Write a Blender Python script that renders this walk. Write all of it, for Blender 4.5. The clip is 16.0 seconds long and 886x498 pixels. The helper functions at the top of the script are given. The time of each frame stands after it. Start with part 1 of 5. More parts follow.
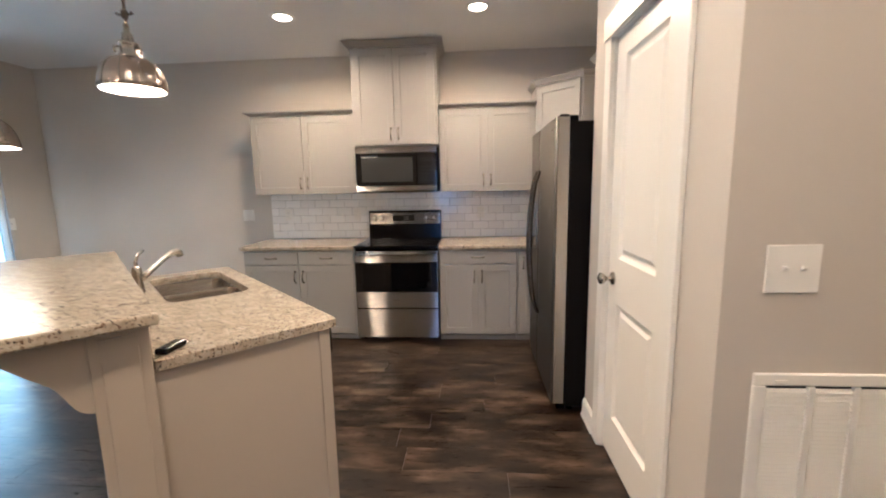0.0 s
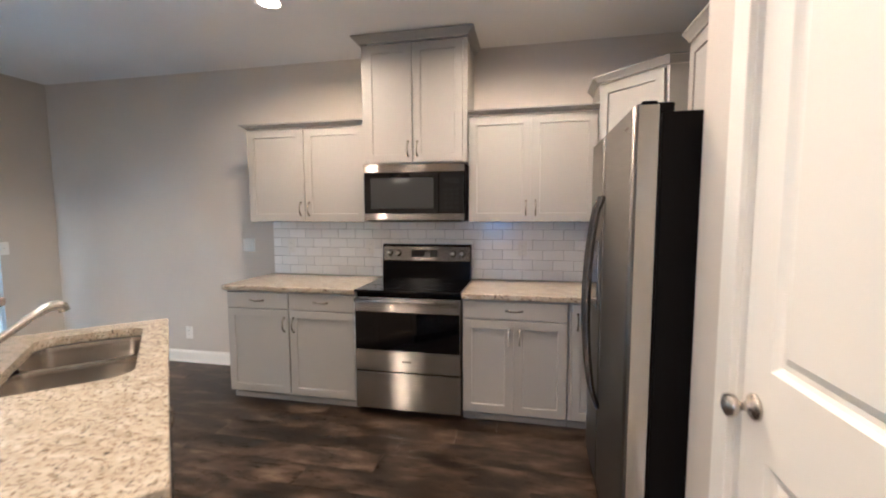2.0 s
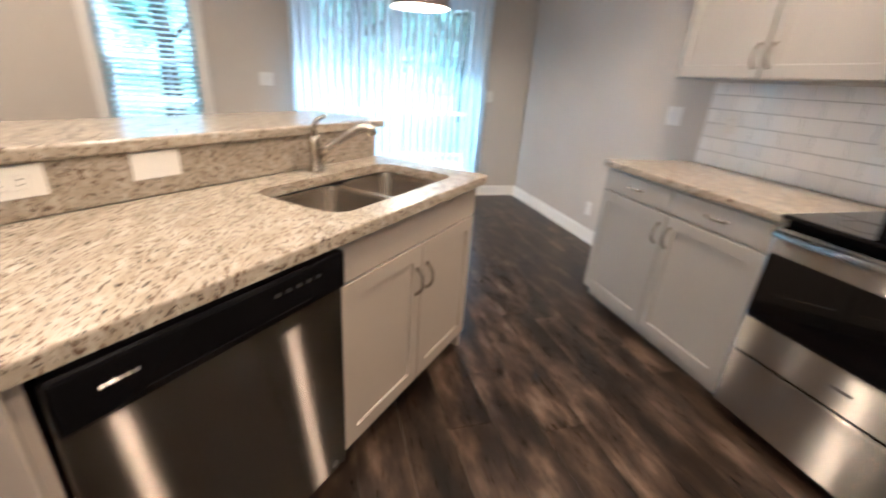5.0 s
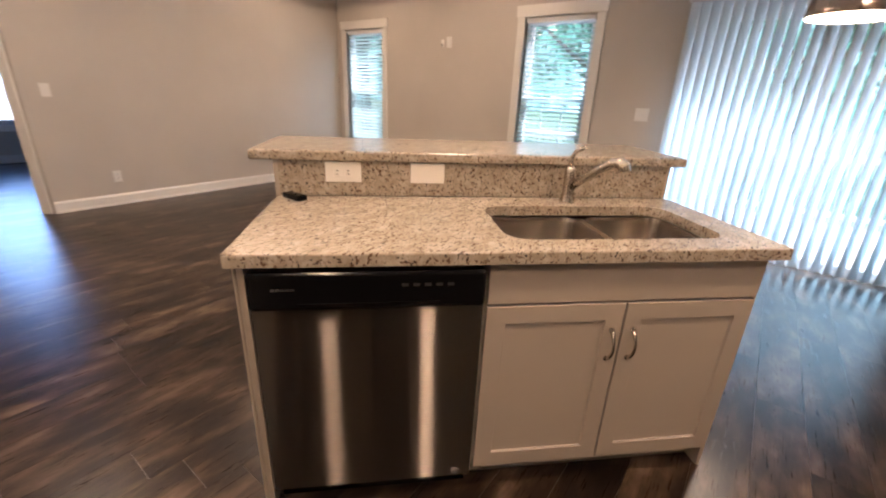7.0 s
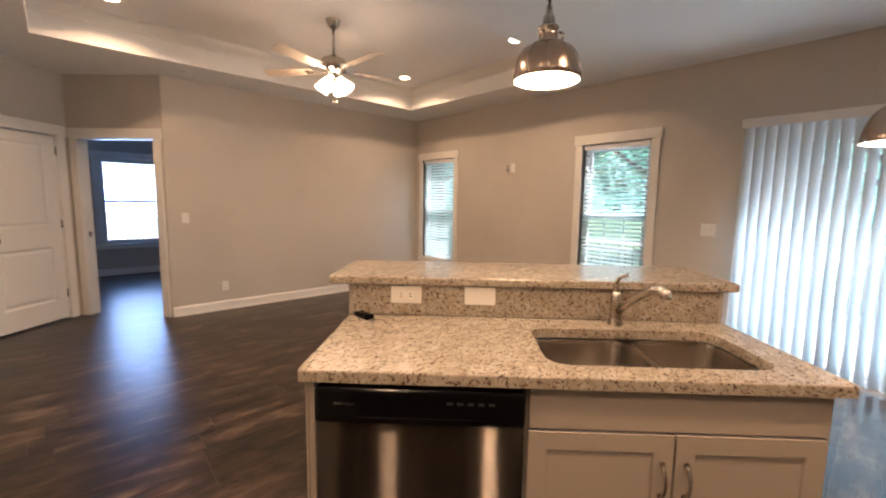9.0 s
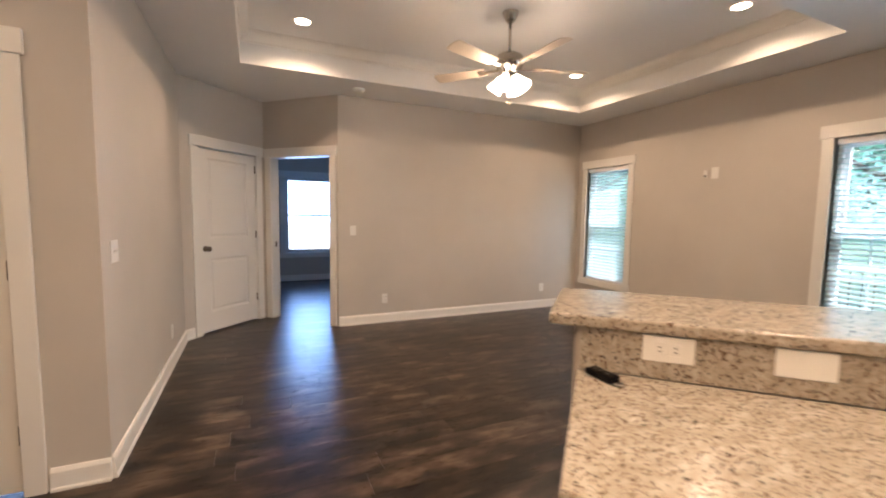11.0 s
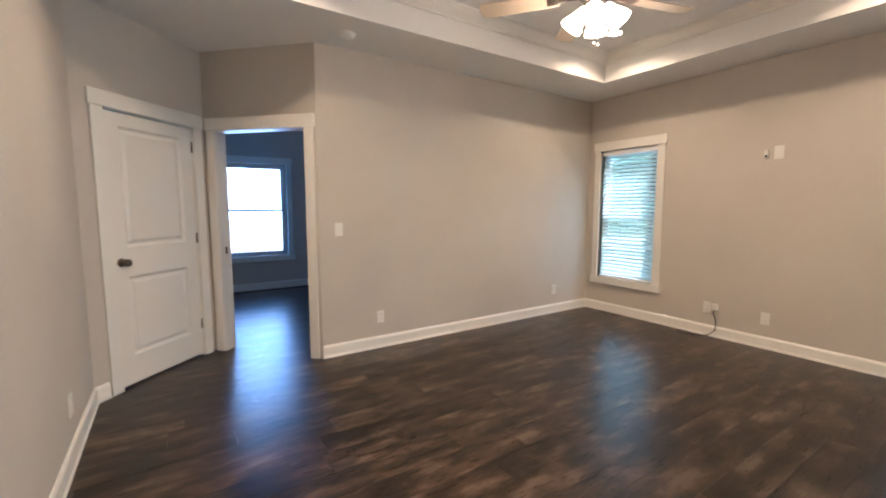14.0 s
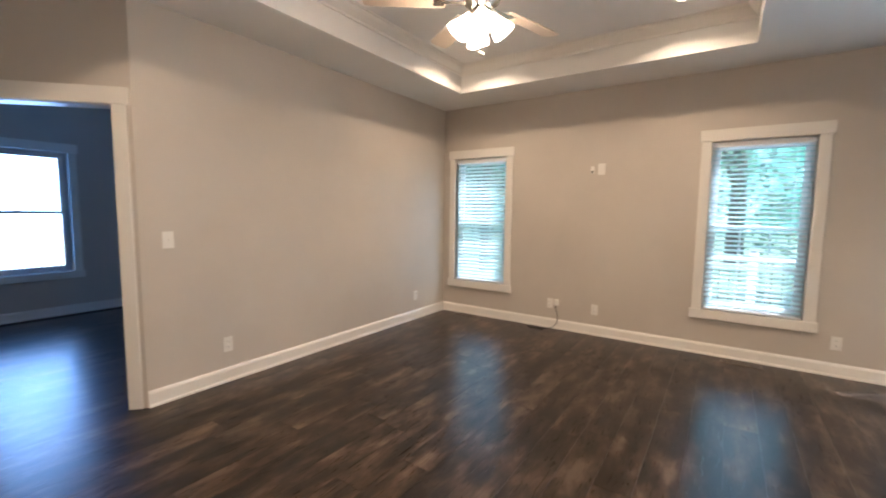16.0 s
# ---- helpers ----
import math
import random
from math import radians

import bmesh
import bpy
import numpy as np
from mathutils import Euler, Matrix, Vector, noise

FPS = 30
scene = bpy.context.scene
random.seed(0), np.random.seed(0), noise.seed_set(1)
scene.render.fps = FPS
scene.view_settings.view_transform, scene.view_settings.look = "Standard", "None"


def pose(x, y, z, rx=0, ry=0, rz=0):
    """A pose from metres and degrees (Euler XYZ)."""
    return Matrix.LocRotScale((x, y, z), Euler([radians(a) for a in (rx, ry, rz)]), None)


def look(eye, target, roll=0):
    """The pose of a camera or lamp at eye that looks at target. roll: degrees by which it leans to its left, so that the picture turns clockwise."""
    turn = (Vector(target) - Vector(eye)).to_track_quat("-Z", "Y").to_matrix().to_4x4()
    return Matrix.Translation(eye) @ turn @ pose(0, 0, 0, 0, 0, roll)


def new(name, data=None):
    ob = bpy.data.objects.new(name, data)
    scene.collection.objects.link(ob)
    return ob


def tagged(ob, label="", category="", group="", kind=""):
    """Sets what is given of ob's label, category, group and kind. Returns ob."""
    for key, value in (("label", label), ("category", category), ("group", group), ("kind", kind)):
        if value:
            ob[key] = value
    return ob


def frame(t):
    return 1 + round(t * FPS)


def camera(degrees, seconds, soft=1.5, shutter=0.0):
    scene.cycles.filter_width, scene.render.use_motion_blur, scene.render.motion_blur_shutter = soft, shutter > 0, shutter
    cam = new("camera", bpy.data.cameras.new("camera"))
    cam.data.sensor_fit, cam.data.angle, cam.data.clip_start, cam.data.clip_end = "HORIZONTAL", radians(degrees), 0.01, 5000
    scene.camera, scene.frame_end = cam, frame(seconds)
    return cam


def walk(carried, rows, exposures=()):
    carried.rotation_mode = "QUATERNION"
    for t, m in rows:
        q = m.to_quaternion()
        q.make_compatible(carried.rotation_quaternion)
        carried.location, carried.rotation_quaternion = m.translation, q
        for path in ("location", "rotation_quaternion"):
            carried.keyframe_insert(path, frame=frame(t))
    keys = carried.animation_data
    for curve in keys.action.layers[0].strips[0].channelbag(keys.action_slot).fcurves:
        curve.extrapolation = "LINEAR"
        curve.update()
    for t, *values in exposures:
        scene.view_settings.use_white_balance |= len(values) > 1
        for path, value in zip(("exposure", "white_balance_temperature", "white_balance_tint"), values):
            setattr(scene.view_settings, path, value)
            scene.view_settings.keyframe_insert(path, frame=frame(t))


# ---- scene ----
cam = camera(93.8, 16.0, 2.0, 0.5)
PATH = [
    (0, (0.265, 0.336, 1.423), (0.126, 2.309, 1.127), -1.1),
    (0.5, (0.278, 0.537, 1.4), (0.097, 2.497, 1.046), -0.7),
    (1, (0.34, 0.788, 1.413), (0.06, 2.743, 1.095), -0.2),
    (1.5, (0.39, 1.004, 1.434), (0.035, 2.956, 1.183), -0.4),
    (2, (0.401, 1.254, 1.441), (-0.003, 3.206, 1.271), -0.2),
    (2.5, (0.404, 1.477, 1.475), (-0.06, 3.418, 1.335), 0.2),
    (3, (0.416, 1.729, 1.461), (-0.128, 3.648, 1.314), 0.9),
    (3.5, (0.368, 1.938, 1.433), (-0.269, 3.818, 1.194), 1.8),
    (4, (0.253, 2.102, 1.357), (-0.652, 3.831, 0.918), 2.4),
    (4.5, (0.215, 2.193, 1.308), (-1.225, 3.437, 0.692), 3.5),
    (5, (0.264, 2.302, 1.287), (-1.502, 2.854, 0.53), 4.2),
    (5.2, (0.224, 2.319, 1.255), (-1.59, 2.641, 0.477), 3.9),
    (7.3, (0.136, 2.936, 1.319), (-1.311, 1.711, 0.681), 2.5),
    (7.5, (0.145, 2.974, 1.333), (-1.287, 1.699, 0.764), 2.3),
    (8, (0.184, 3.006, 1.368), (-1.249, 1.67, 0.967), 1.3),
    (8.5, (0.222, 3.009, 1.397), (-1.205, 1.638, 1.103), 0.8),
    (9, (0.199, 3.009, 1.405), (-1.153, 1.553, 1.176), 0.9),
    (9.5, (0.175, 2.974, 1.407), (-1.036, 1.394, 1.209), 1.3),
    (10, (0.158, 2.861, 1.396), (-0.903, 1.175, 1.213), 1.0),
    (10.2, (0.156, 2.782, 1.389), (-0.844, 1.059, 1.216), 0.9),
    (12.3, (0.31, 1.752, 1.373), (-0.425, -0.1, 1.197), 1.0),
    (12.5, (0.335, 1.655, 1.383), (-0.459, -0.172, 1.199), 0.6),
    (13, (0.387, 1.407, 1.374), (-0.533, -0.359, 1.183), -0.0),
    (13.5, (0.387, 1.217, 1.366), (-0.611, -0.504, 1.167), -0.1),
    (14, (0.369, 1.059, 1.362), (-0.726, -0.603, 1.162), 0.0),
    (14.5, (0.388, 0.92, 1.367), (-0.826, -0.658, 1.172), 0.3),
    (15, (0.416, 0.782, 1.395), (-0.937, -0.678, 1.2), 0.5),
    (15.5, (0.42, 0.731, 1.396), (-1.08, -0.579, 1.208), 0.6),
    (16, (0.423, 0.68, 1.392), (-1.225, -0.438, 1.208), 0.7),
]
walk(cam, [(t, look(eye, target, roll)) for t, eye, target, roll in PATH], exposures=[(0, 2.2, 4950, 10), (1.5, 2.25, 4850, 10), (3, 2.55, 4700, 11), (4, 2.7, 4800, 10), (5, 2.4, 4850, 11), (7.5, 1.87, 5750, 22), (9.5, 1.8, 6100, 22), (12.5, 2.1, 5150, 12), (16, 2.05, 5250, 13)])

# ---- world, sun, large lights ----
wd = bpy.data.worlds.new("sky")
scene.world = wd
wd.use_nodes = True
_wn = wd.node_tree
_sky = _wn.nodes.new("ShaderNodeTexSky")
_sky.sky_type, _sky.sun_disc = "NISHITA", False
_sky.sun_elevation, _sky.sun_rotation = radians(60), radians(-32)
_wn.links.new(_sky.outputs[0], _wn.nodes["Background"].inputs[0])
_wn.nodes["Background"].inputs[1].default_value = 0.15

sun = new("sun", bpy.data.lights.new("sun", "SUN"))
sun.data.energy, sun.data.angle, sun.data.color = 5.0, radians(0.5), (1.0, 0.95, 0.86)
sun.matrix_world = look((0, 0, 0), (math.sin(radians(32)) * math.cos(radians(60)), -math.cos(radians(32)) * math.cos(radians(60)), -math.sin(radians(60))))

WARM = (1.0, 0.665, 0.37)
POWER_DOWN, POWER_TRAY, POWER_PENDANT, POWER_FAN = 7.4, 4.6, 0.5, 1.3

DAY_SLIDER, DAY_BEDROOM, DAY_WINDOW = 11.0, 5.0, 0.8


def lamp(name, at, watts, size, spread=130, col=WARM):
    """A round lamp that shines downwards."""
    l = bpy.data.lights.new(name, "AREA")
    l.shape, l.size, l.energy, l.color, l.spread = "DISK", size, watts, col, radians(spread)
    ob = new(name, l)
    ob.location = at
    return ob


def bulb(name, at, watts, r, col=WARM):
    l = bpy.data.lights.new(name, "POINT")
    l.energy, l.shadow_soft_size, l.color = watts, r, col
    ob = new(name, l)
    ob.location = at
    return ob


# ---- materials ----
def base_mat(name, col, rough=0.5, metal=0.0, spec=0.5):
    m = bpy.data.materials.new(name)
    m.use_nodes = True
    b = m.node_tree.nodes["Principled BSDF"]
    b.inputs["Base Color"].default_value = (*col, 1)
    b.inputs["Roughness"].default_value = rough
    b.inputs["Metallic"].default_value = metal
    b.inputs["Specular IOR Level"].default_value = spec
    return m, m.node_tree, b


def node(nt, kind, **inputs):
    n = nt.nodes.new(kind)
    for k, v in inputs.items():
        n.inputs[k.replace("_", " ")].default_value = v
    return n


def coords(nt, scale=(1, 1, 1), world=False):
    mp = nt.nodes.new("ShaderNodeMapping")
    mp.inputs["Scale"].default_value = scale
    if world:
        g = nt.nodes.new("ShaderNodeNewGeometry")
        nt.links.new(g.outputs["Position"], mp.inputs[0])
    else:
        tc = nt.nodes.new("ShaderNodeTexCoord")
        nt.links.new(tc.outputs["Object"], mp.inputs[0])
    return mp


def ramp(nt, stops):
    r = nt.nodes.new("ShaderNodeValToRGB")
    e = r.color_ramp.elements
    while len(e) < len(stops):
        e.new(0.5)
    for el, (p, c) in zip(e, stops):
        el.position, el.color = p, (*c, 1)
    return r


def mix(nt, a, b, fac, mode="MIX"):
    """Mixes two colour sockets; fac is a number or a socket."""
    n = nt.nodes.new("ShaderNodeMix")
    n.data_type, n.blend_type = "RGBA", mode
    if isinstance(fac, (int, float)):
        n.inputs[0].default_value = fac
    else:
        nt.links.new(fac, n.inputs[0])
    for sock, v in ((n.inputs[6], a), (n.inputs[7], b)):
        if isinstance(v, tuple):
            sock.default_value = (*v, 1)
        else:
            nt.links.new(v, sock)
    return n.outputs[2]


def bump(nt, b, height, strength=0.1, dist=0.002):
    n = nt.nodes.new("ShaderNodeBump")
    n.inputs["Strength"].default_value, n.inputs["Distance"].default_value = strength, dist
    nt.links.new(height, n.inputs["Height"])
    nt.links.new(n.outputs[0], b.inputs["Normal"])


def painted(name, col, rough=0.55, grain=350.0, relief=0.08, vary=0.05, spec=0.4):
    """Paint with roller texture and broad, faint unevenness."""
    m, nt, b = base_mat(name, col, rough, 0, spec)
    mp = coords(nt, world=True)
    broad = node(nt, "ShaderNodeTexNoise", Scale=1.3, Detail=4.0)
    fine = node(nt, "ShaderNodeTexNoise", Scale=grain, Detail=2.0)
    for n in (broad, fine):
        nt.links.new(mp.outputs[0], n.inputs[0])
    dark, light = tuple(c * (1 - vary) for c in col), tuple(min(1, c * (1 + vary)) for c in col)
    r = ramp(nt, [(0.3, dark), (0.7, light)])
    nt.links.new(broad.outputs[0], r.inputs[0])
    nt.links.new(r.outputs[0], b.inputs["Base Color"])
    bump(nt, b, fine.outputs[0], relief, 0.001)
    return m


def brushed(name, col, rough=0.28, stretch=(2, 400, 400), streak=0.0):
    """Brushed metal; the brush marks run along the axis with the small scale."""
    m, nt, b = base_mat(name, col, rough, 1.0)
    mp = coords(nt, stretch)
    n = node(nt, "ShaderNodeTexNoise", Scale=1.0, Detail=3.0)
    nt.links.new(mp.outputs[0], n.inputs[0])
    mr = nt.nodes.new("ShaderNodeMapRange")
    mr.inputs[3].default_value, mr.inputs[4].default_value = rough * 0.95, rough * 1.08
    nt.links.new(n.outputs[0], mr.inputs[0])
    nt.links.new(mr.outputs[0], b.inputs["Roughness"])
    bump(nt, b, n.outputs[0], 0.004, 0.0002)
    if streak:
        # level brush marks draw reflections out upwards and downwards
        gl = nt.nodes.new("ShaderNodeBsdfAnisotropic")
        gl.inputs["Color"].default_value = (*col, 1)
        gl.inputs["Roughness"].default_value = rough
        gl.inputs["Anisotropy"].default_value = -streak
        up = nt.nodes.new("ShaderNodeCombineXYZ")
        up.inputs[2].default_value = 1.0
        nt.links.new(up.outputs[0], gl.inputs["Tangent"])
        nt.links.new(gl.outputs[0], nt.nodes["Material Output"].inputs[0])
    return m


def granite_mat():
    """Cream granite with tan clouds, grey and near-black flecks."""
    m, nt, b = base_mat("granite", (0.6, 0.5, 0.4), 0.22, 0, 0.42)
    mp = coords(nt, world=True)
    skew = nt.nodes.new("ShaderNodeMapping")
    skew.inputs["Rotation"].default_value = (0, 0, radians(20))
    skew.inputs["Scale"].default_value = (1.0, 2.3, 1.6)
    nt.links.new(mp.outputs[0], skew.inputs[0])
    cloud = node(nt, "ShaderNodeTexNoise", Scale=16.0, Detail=6.0, Roughness=0.6)
    tan = node(nt, "ShaderNodeTexNoise", Scale=42.0, Detail=4.0, Roughness=0.55)
    fleck = node(nt, "ShaderNodeTexNoise", Scale=55.0, Detail=3.0, Roughness=0.5)
    dark = node(nt, "ShaderNodeTexNoise", Scale=70.0, Detail=2.0, Roughness=0.5)
    where = node(nt, "ShaderNodeTexNoise", Scale=9.0, Detail=2.0)
    for n in (cloud, tan, fleck, dark, where):
        nt.links.new(skew.outputs[0], n.inputs[0])
    c0 = ramp(nt, [(0.3, (0.30, 0.253, 0.19)), (0.55, (0.42, 0.368, 0.293)), (0.75, (0.52, 0.468, 0.395))])
    nt.links.new(cloud.outputs[0], c0.inputs[0])
    f1 = ramp(nt, [(0.52, (0, 0, 0)), (0.66, (1, 1, 1))])
    nt.links.new(tan.outputs[0], f1.inputs[0])
    c1 = mix(nt, c0.outputs[0], (0.315, 0.262, 0.195), f1.outputs[0])
    f2 = ramp(nt, [(0.585, (0, 0, 0)), (0.635, (1, 1, 1))])
    nt.links.new(fleck.outputs[0], f2.inputs[0])
    c2 = mix(nt, c1, (0.12, 0.075, 0.048), f2.outputs[0])
    f3 = ramp(nt, [(0.625, (0, 0, 0)), (0.665, (1, 1, 1))])
    nt.links.new(dark.outputs[0], f3.inputs[0])
    c3 = mix(nt, c2, (0.035, 0.03, 0.03), f3.outputs[0])
    nt.links.new(c3, b.inputs["Base Color"])
    return m


def plank_mat():
    """Dark brown wood-look vinyl: each plank its own tone, long grain, paler scuffed streaks."""
    m, nt, b = base_mat("vinyl_plank", (0.06, 0.045, 0.035), 0.34, 0, 0.37)
    info = nt.nodes.new("ShaderNodeObjectInfo")
    mp = coords(nt, (2.0, 5.2, 1.0), world=True)
    off = nt.nodes.new("ShaderNodeVectorMath")
    off.operation = "ADD"
    comb = nt.nodes.new("ShaderNodeCombineXYZ")
    mul = nt.nodes.new("ShaderNodeMath")
    mul.operation = "MULTIPLY"
    mul.inputs[1].default_value = 37.0
    nt.links.new(info.outputs["Random"], mul.inputs[0])
    nt.links.new(mul.outputs[0], comb.inputs[0])
    nt.links.new(mul.outputs[0], comb.inputs[2])
    nt.links.new(mp.outputs[0], off.inputs[0])
    nt.links.new(comb.outputs[0], off.inputs[1])
    blotch = node(nt, "ShaderNodeTexNoise", Scale=1.7, Detail=4.0, Roughness=0.55)
    nt.links.new(off.outputs[0], blotch.inputs[0])
    mp2 = nt.nodes.new("ShaderNodeMapping")
    mp2.inputs["Scale"].default_value = (1.5, 9.0, 1.0)
    nt.links.new(off.outputs[0], mp2.inputs[0])
    grain = node(nt, "ShaderNodeTexNoise", Scale=2.6, Detail=6.0, Roughness=0.7)
    nt.links.new(mp2.outputs[0], grain.inputs[0])
    tone = ramp(nt, [(0.34, (0.007, 0.0042, 0.0027)), (0.46, (0.019, 0.0118, 0.0078)), (0.57, (0.050, 0.0330, 0.0222)), (0.69, (0.115, 0.083, 0.059))])
    nt.links.new(blotch.outputs[0], tone.inputs[0])
    g = ramp(nt, [(0.3, (0.80, 0.80, 0.80)), (0.7, (1.14, 1.14, 1.14))])
    nt.links.new(grain.outputs[0], g.inputs[0])
    c = mix(nt, tone.outputs[0], g.outputs[0], 1.0, "MULTIPLY")
    per = ramp(nt, [(0.0, (0.66, 0.64, 0.62)), (1.0, (1.30, 1.27, 1.25))])
    nt.links.new(info.outputs["Random"], per.inputs[0])
    c = mix(nt, c, per.outputs[0], 1.0, "MULTIPLY")
    nt.links.new(c, b.inputs["Base Color"])
    mr = nt.nodes.new("ShaderNodeMapRange")
    mr.inputs[3].default_value, mr.inputs[4].default_value = 0.22, 0.36
    nt.links.new(grain.outputs[0], mr.inputs[0])
    nt.links.new(mr.outputs[0], b.inputs["Roughness"])
    bump(nt, b, grain.outputs[0], 0.12, 0.001)
    return m


def tile_mat():
    """White glazed ceramic, slightly uneven from tile to tile."""
    m, nt, b = base_mat("glazed_tile", (0.78, 0.77, 0.74), 0.12, 0, 0.5)
    info = nt.nodes.new("ShaderNodeObjectInfo")
    r = ramp(nt, [(0.0, (0.84, 0.83, 0.81)), (1.0, (0.92, 0.91, 0.89))])
    nt.links.new(info.outputs["Random"], r.inputs[0])
    nt.links.new(r.outputs[0], b.inputs["Base Color"])
    n = node(nt, "ShaderNodeTexNoise", Scale=14.0, Detail=2.0)
    nt.links.new(coords(nt, world=True).outputs[0], n.inputs[0])
    bump(nt, b, n.outputs[0], 0.25, 0.002)
    return m


def glow_mat(name, col, strength):
    m, nt, b = base_mat(name, (0.9, 0.9, 0.88), 0.4)
    b.inputs["Emission Color"].default_value = (*col, 1)
    b.inputs["Emission Strength"].default_value = strength
    return m


def glass_mat():
    m, nt, b = base_mat("window_glass", (1, 1, 1), 0.0)
    b.inputs["Transmission Weight"].default_value = 1.0
    b.inputs["IOR"].default_value = 1.45
    return m


def vane_mat(name, col, through_light):
    """Slat material in the given colour that lets part of the daylight through."""
    m, nt, b = base_mat(name, col, 0.5)
    tr = nt.nodes.new("ShaderNodeBsdfTranslucent")
    tr.inputs[0].default_value = (*col, 1)
    mx = nt.nodes.new("ShaderNodeMixShader")
    mx.inputs[0].default_value = through_light
    nt.links.new(b.outputs[0], mx.inputs[1])
    nt.links.new(tr.outputs[0], mx.inputs[2])
    nt.links.new(mx.outputs[0], nt.nodes["Material Output"].inputs[0])
    return m


def leaf_mat(name, c0, c1):
    m, nt, b = base_mat(name, c0, 0.6)
    n = node(nt, "ShaderNodeTexNoise", Scale=1.5, Detail=6.0, Roughness=0.7)
    nt.links.new(coords(nt, world=True).outputs[0], n.inputs[0])
    r = ramp(nt, [(0.35, c0), (0.68, c1)])
    nt.links.new(n.outputs[0], r.inputs[0])
    nt.links.new(r.outputs[0], b.inputs["Base Color"])
    return m


M_WALL = painted("greige_wall_paint", (0.56, 0.515, 0.455), 0.6)
M_CEIL = painted("flat_ceiling_paint", (0.80, 0.785, 0.755), 0.8, 250, 0.12, 0.02)
M_TRIM = painted("white_trim_paint", (0.80, 0.775, 0.72), 0.32, 120, 0.03, 0.015, 0.5)
M_DOOR = painted("white_door_paint", (0.80, 0.77, 0.71), 0.36, 160, 0.05, 0.015, 0.5)
M_CAB = painted("light_gray_cabinet_paint", (0.345, 0.327, 0.297), 0.38, 140, 0.04, 0.03, 0.5)
# cabinet paint again, with the lamps' warmer light mixed into the island's colour
M_ISLAND = painted("lamp_warmed_gray_paint", (0.40, 0.348, 0.287), 0.42, 140, 0.04, 0.03, 0.5)
M_GRANITE = granite_mat()
M_PLANK = plank_mat()
M_SUB = painted("dark_plank_joint", (0.015, 0.012, 0.010), 0.6)
M_TILE = tile_mat()
M_GROUT = painted("gray_grout", (0.33, 0.32, 0.31), 0.85, 300, 0.2)
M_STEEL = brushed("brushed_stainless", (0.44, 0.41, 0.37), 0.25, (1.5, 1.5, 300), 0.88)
# same stainless, base colour darkened in place of dimmer reflections
M_STEELDIM = brushed("brushed_stainless_dimmed", (0.165, 0.145, 0.125), 0.22, (1.5, 1.5, 300), 0.91)
M_SINK = brushed("satin_sink_steel", (0.46, 0.42, 0.375), 0.22, (120, 2, 2))
M_SLATE = brushed("dark_stainless", (0.135, 0.125, 0.112), 0.50, (2, 2, 300))
M_NICKEL = brushed("satin_nickel", (0.50, 0.46, 0.40), 0.25, (60, 60, 60))
M_DOME = brushed("brushed_nickel_dome", (0.46, 0.38, 0.32), 0.22, (3, 3, 260))
M_BLACK = base_mat("black_enamel", (0.004, 0.004, 0.0045), 0.16, 0.0, 0.12)[0]
M_BLKGLASS = base_mat("black_glass", (0.003, 0.003, 0.0035), 0.04, 0.0, 0.4)[0]
M_GREYGLASS = base_mat("gray_mesh_glass", (0.035, 0.035, 0.034), 0.06, 0.0, 0.4)[0]
M_BLKSIDE = painted("black_textured_side", (0.005, 0.0045, 0.0045), 0.6, 500, 0.3, 0.05, 0.1)
M_PLASTIC = painted("white_plastic", (0.80, 0.78, 0.73), 0.35, 60, 0.01, 0.01)
M_SLOT = base_mat("dark_slot", (0.02, 0.02, 0.02), 0.6)[0]
M_LAMPGLOW = glow_mat("lit_lamp_face", (1.0, 0.74, 0.46), 9.0)
M_SHADEGLOW = glow_mat("lit_frosted_shade", (1.0, 0.72, 0.44), 5.0)
M_INNER = painted("white_enamel", (0.85, 0.83, 0.78), 0.4, 60, 0.01, 0.01)
M_BLADE = painted("pale_fan_blade", (0.55, 0.47, 0.37), 0.4, 60, 0.03, 0.1)
M_GLASS = glass_mat()
# white vanes and slats; the daylight's blue cast is mixed into their colour
M_VANE = vane_mat("blue_tinted_pvc_vane", (0.80, 0.86, 0.90), 0.28)
M_SLATB = vane_mat("cyan_tinted_slat", (0.66, 0.76, 0.77), 0.46)
M_VINYL = painted("white_vinyl", (0.82, 0.82, 0.82), 0.35, 60, 0.01, 0.01)
M_BRONZE = base_mat("aged_nickel", (0.17, 0.135, 0.105), 0.34, 0.9)[0]
M_CORD = base_mat("black_cord", (0.02, 0.018, 0.016), 0.5)[0]
M_LEAF = vane_mat("tree_leaves", (0.12, 0.19, 0.13), 0.5)
M_BARK = painted("bark", (0.12, 0.09, 0.07), 0.9, 40, 0.6, 0.3)
M_GRASS = leaf_mat("lawn", (0.06, 0.12, 0.06), (0.12, 0.18, 0.10))
M_DECK = painted("weathered_deck", (0.70, 0.68, 0.63), 0.8, 60, 0.3, 0.12)
# backdrop emission stands in for sunlit haze and sky, and lights the rooms
M_WOODGLOW, _nt, _b = base_mat("glowing_woods_backdrop", (0.1, 0.2, 0.1), 0.9)
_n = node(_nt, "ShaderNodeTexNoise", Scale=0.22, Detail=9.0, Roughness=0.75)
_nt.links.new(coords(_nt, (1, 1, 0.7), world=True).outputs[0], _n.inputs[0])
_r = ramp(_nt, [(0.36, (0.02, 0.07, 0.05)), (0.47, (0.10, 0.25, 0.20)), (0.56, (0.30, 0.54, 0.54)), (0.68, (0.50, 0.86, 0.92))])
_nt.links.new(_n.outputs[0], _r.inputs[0])
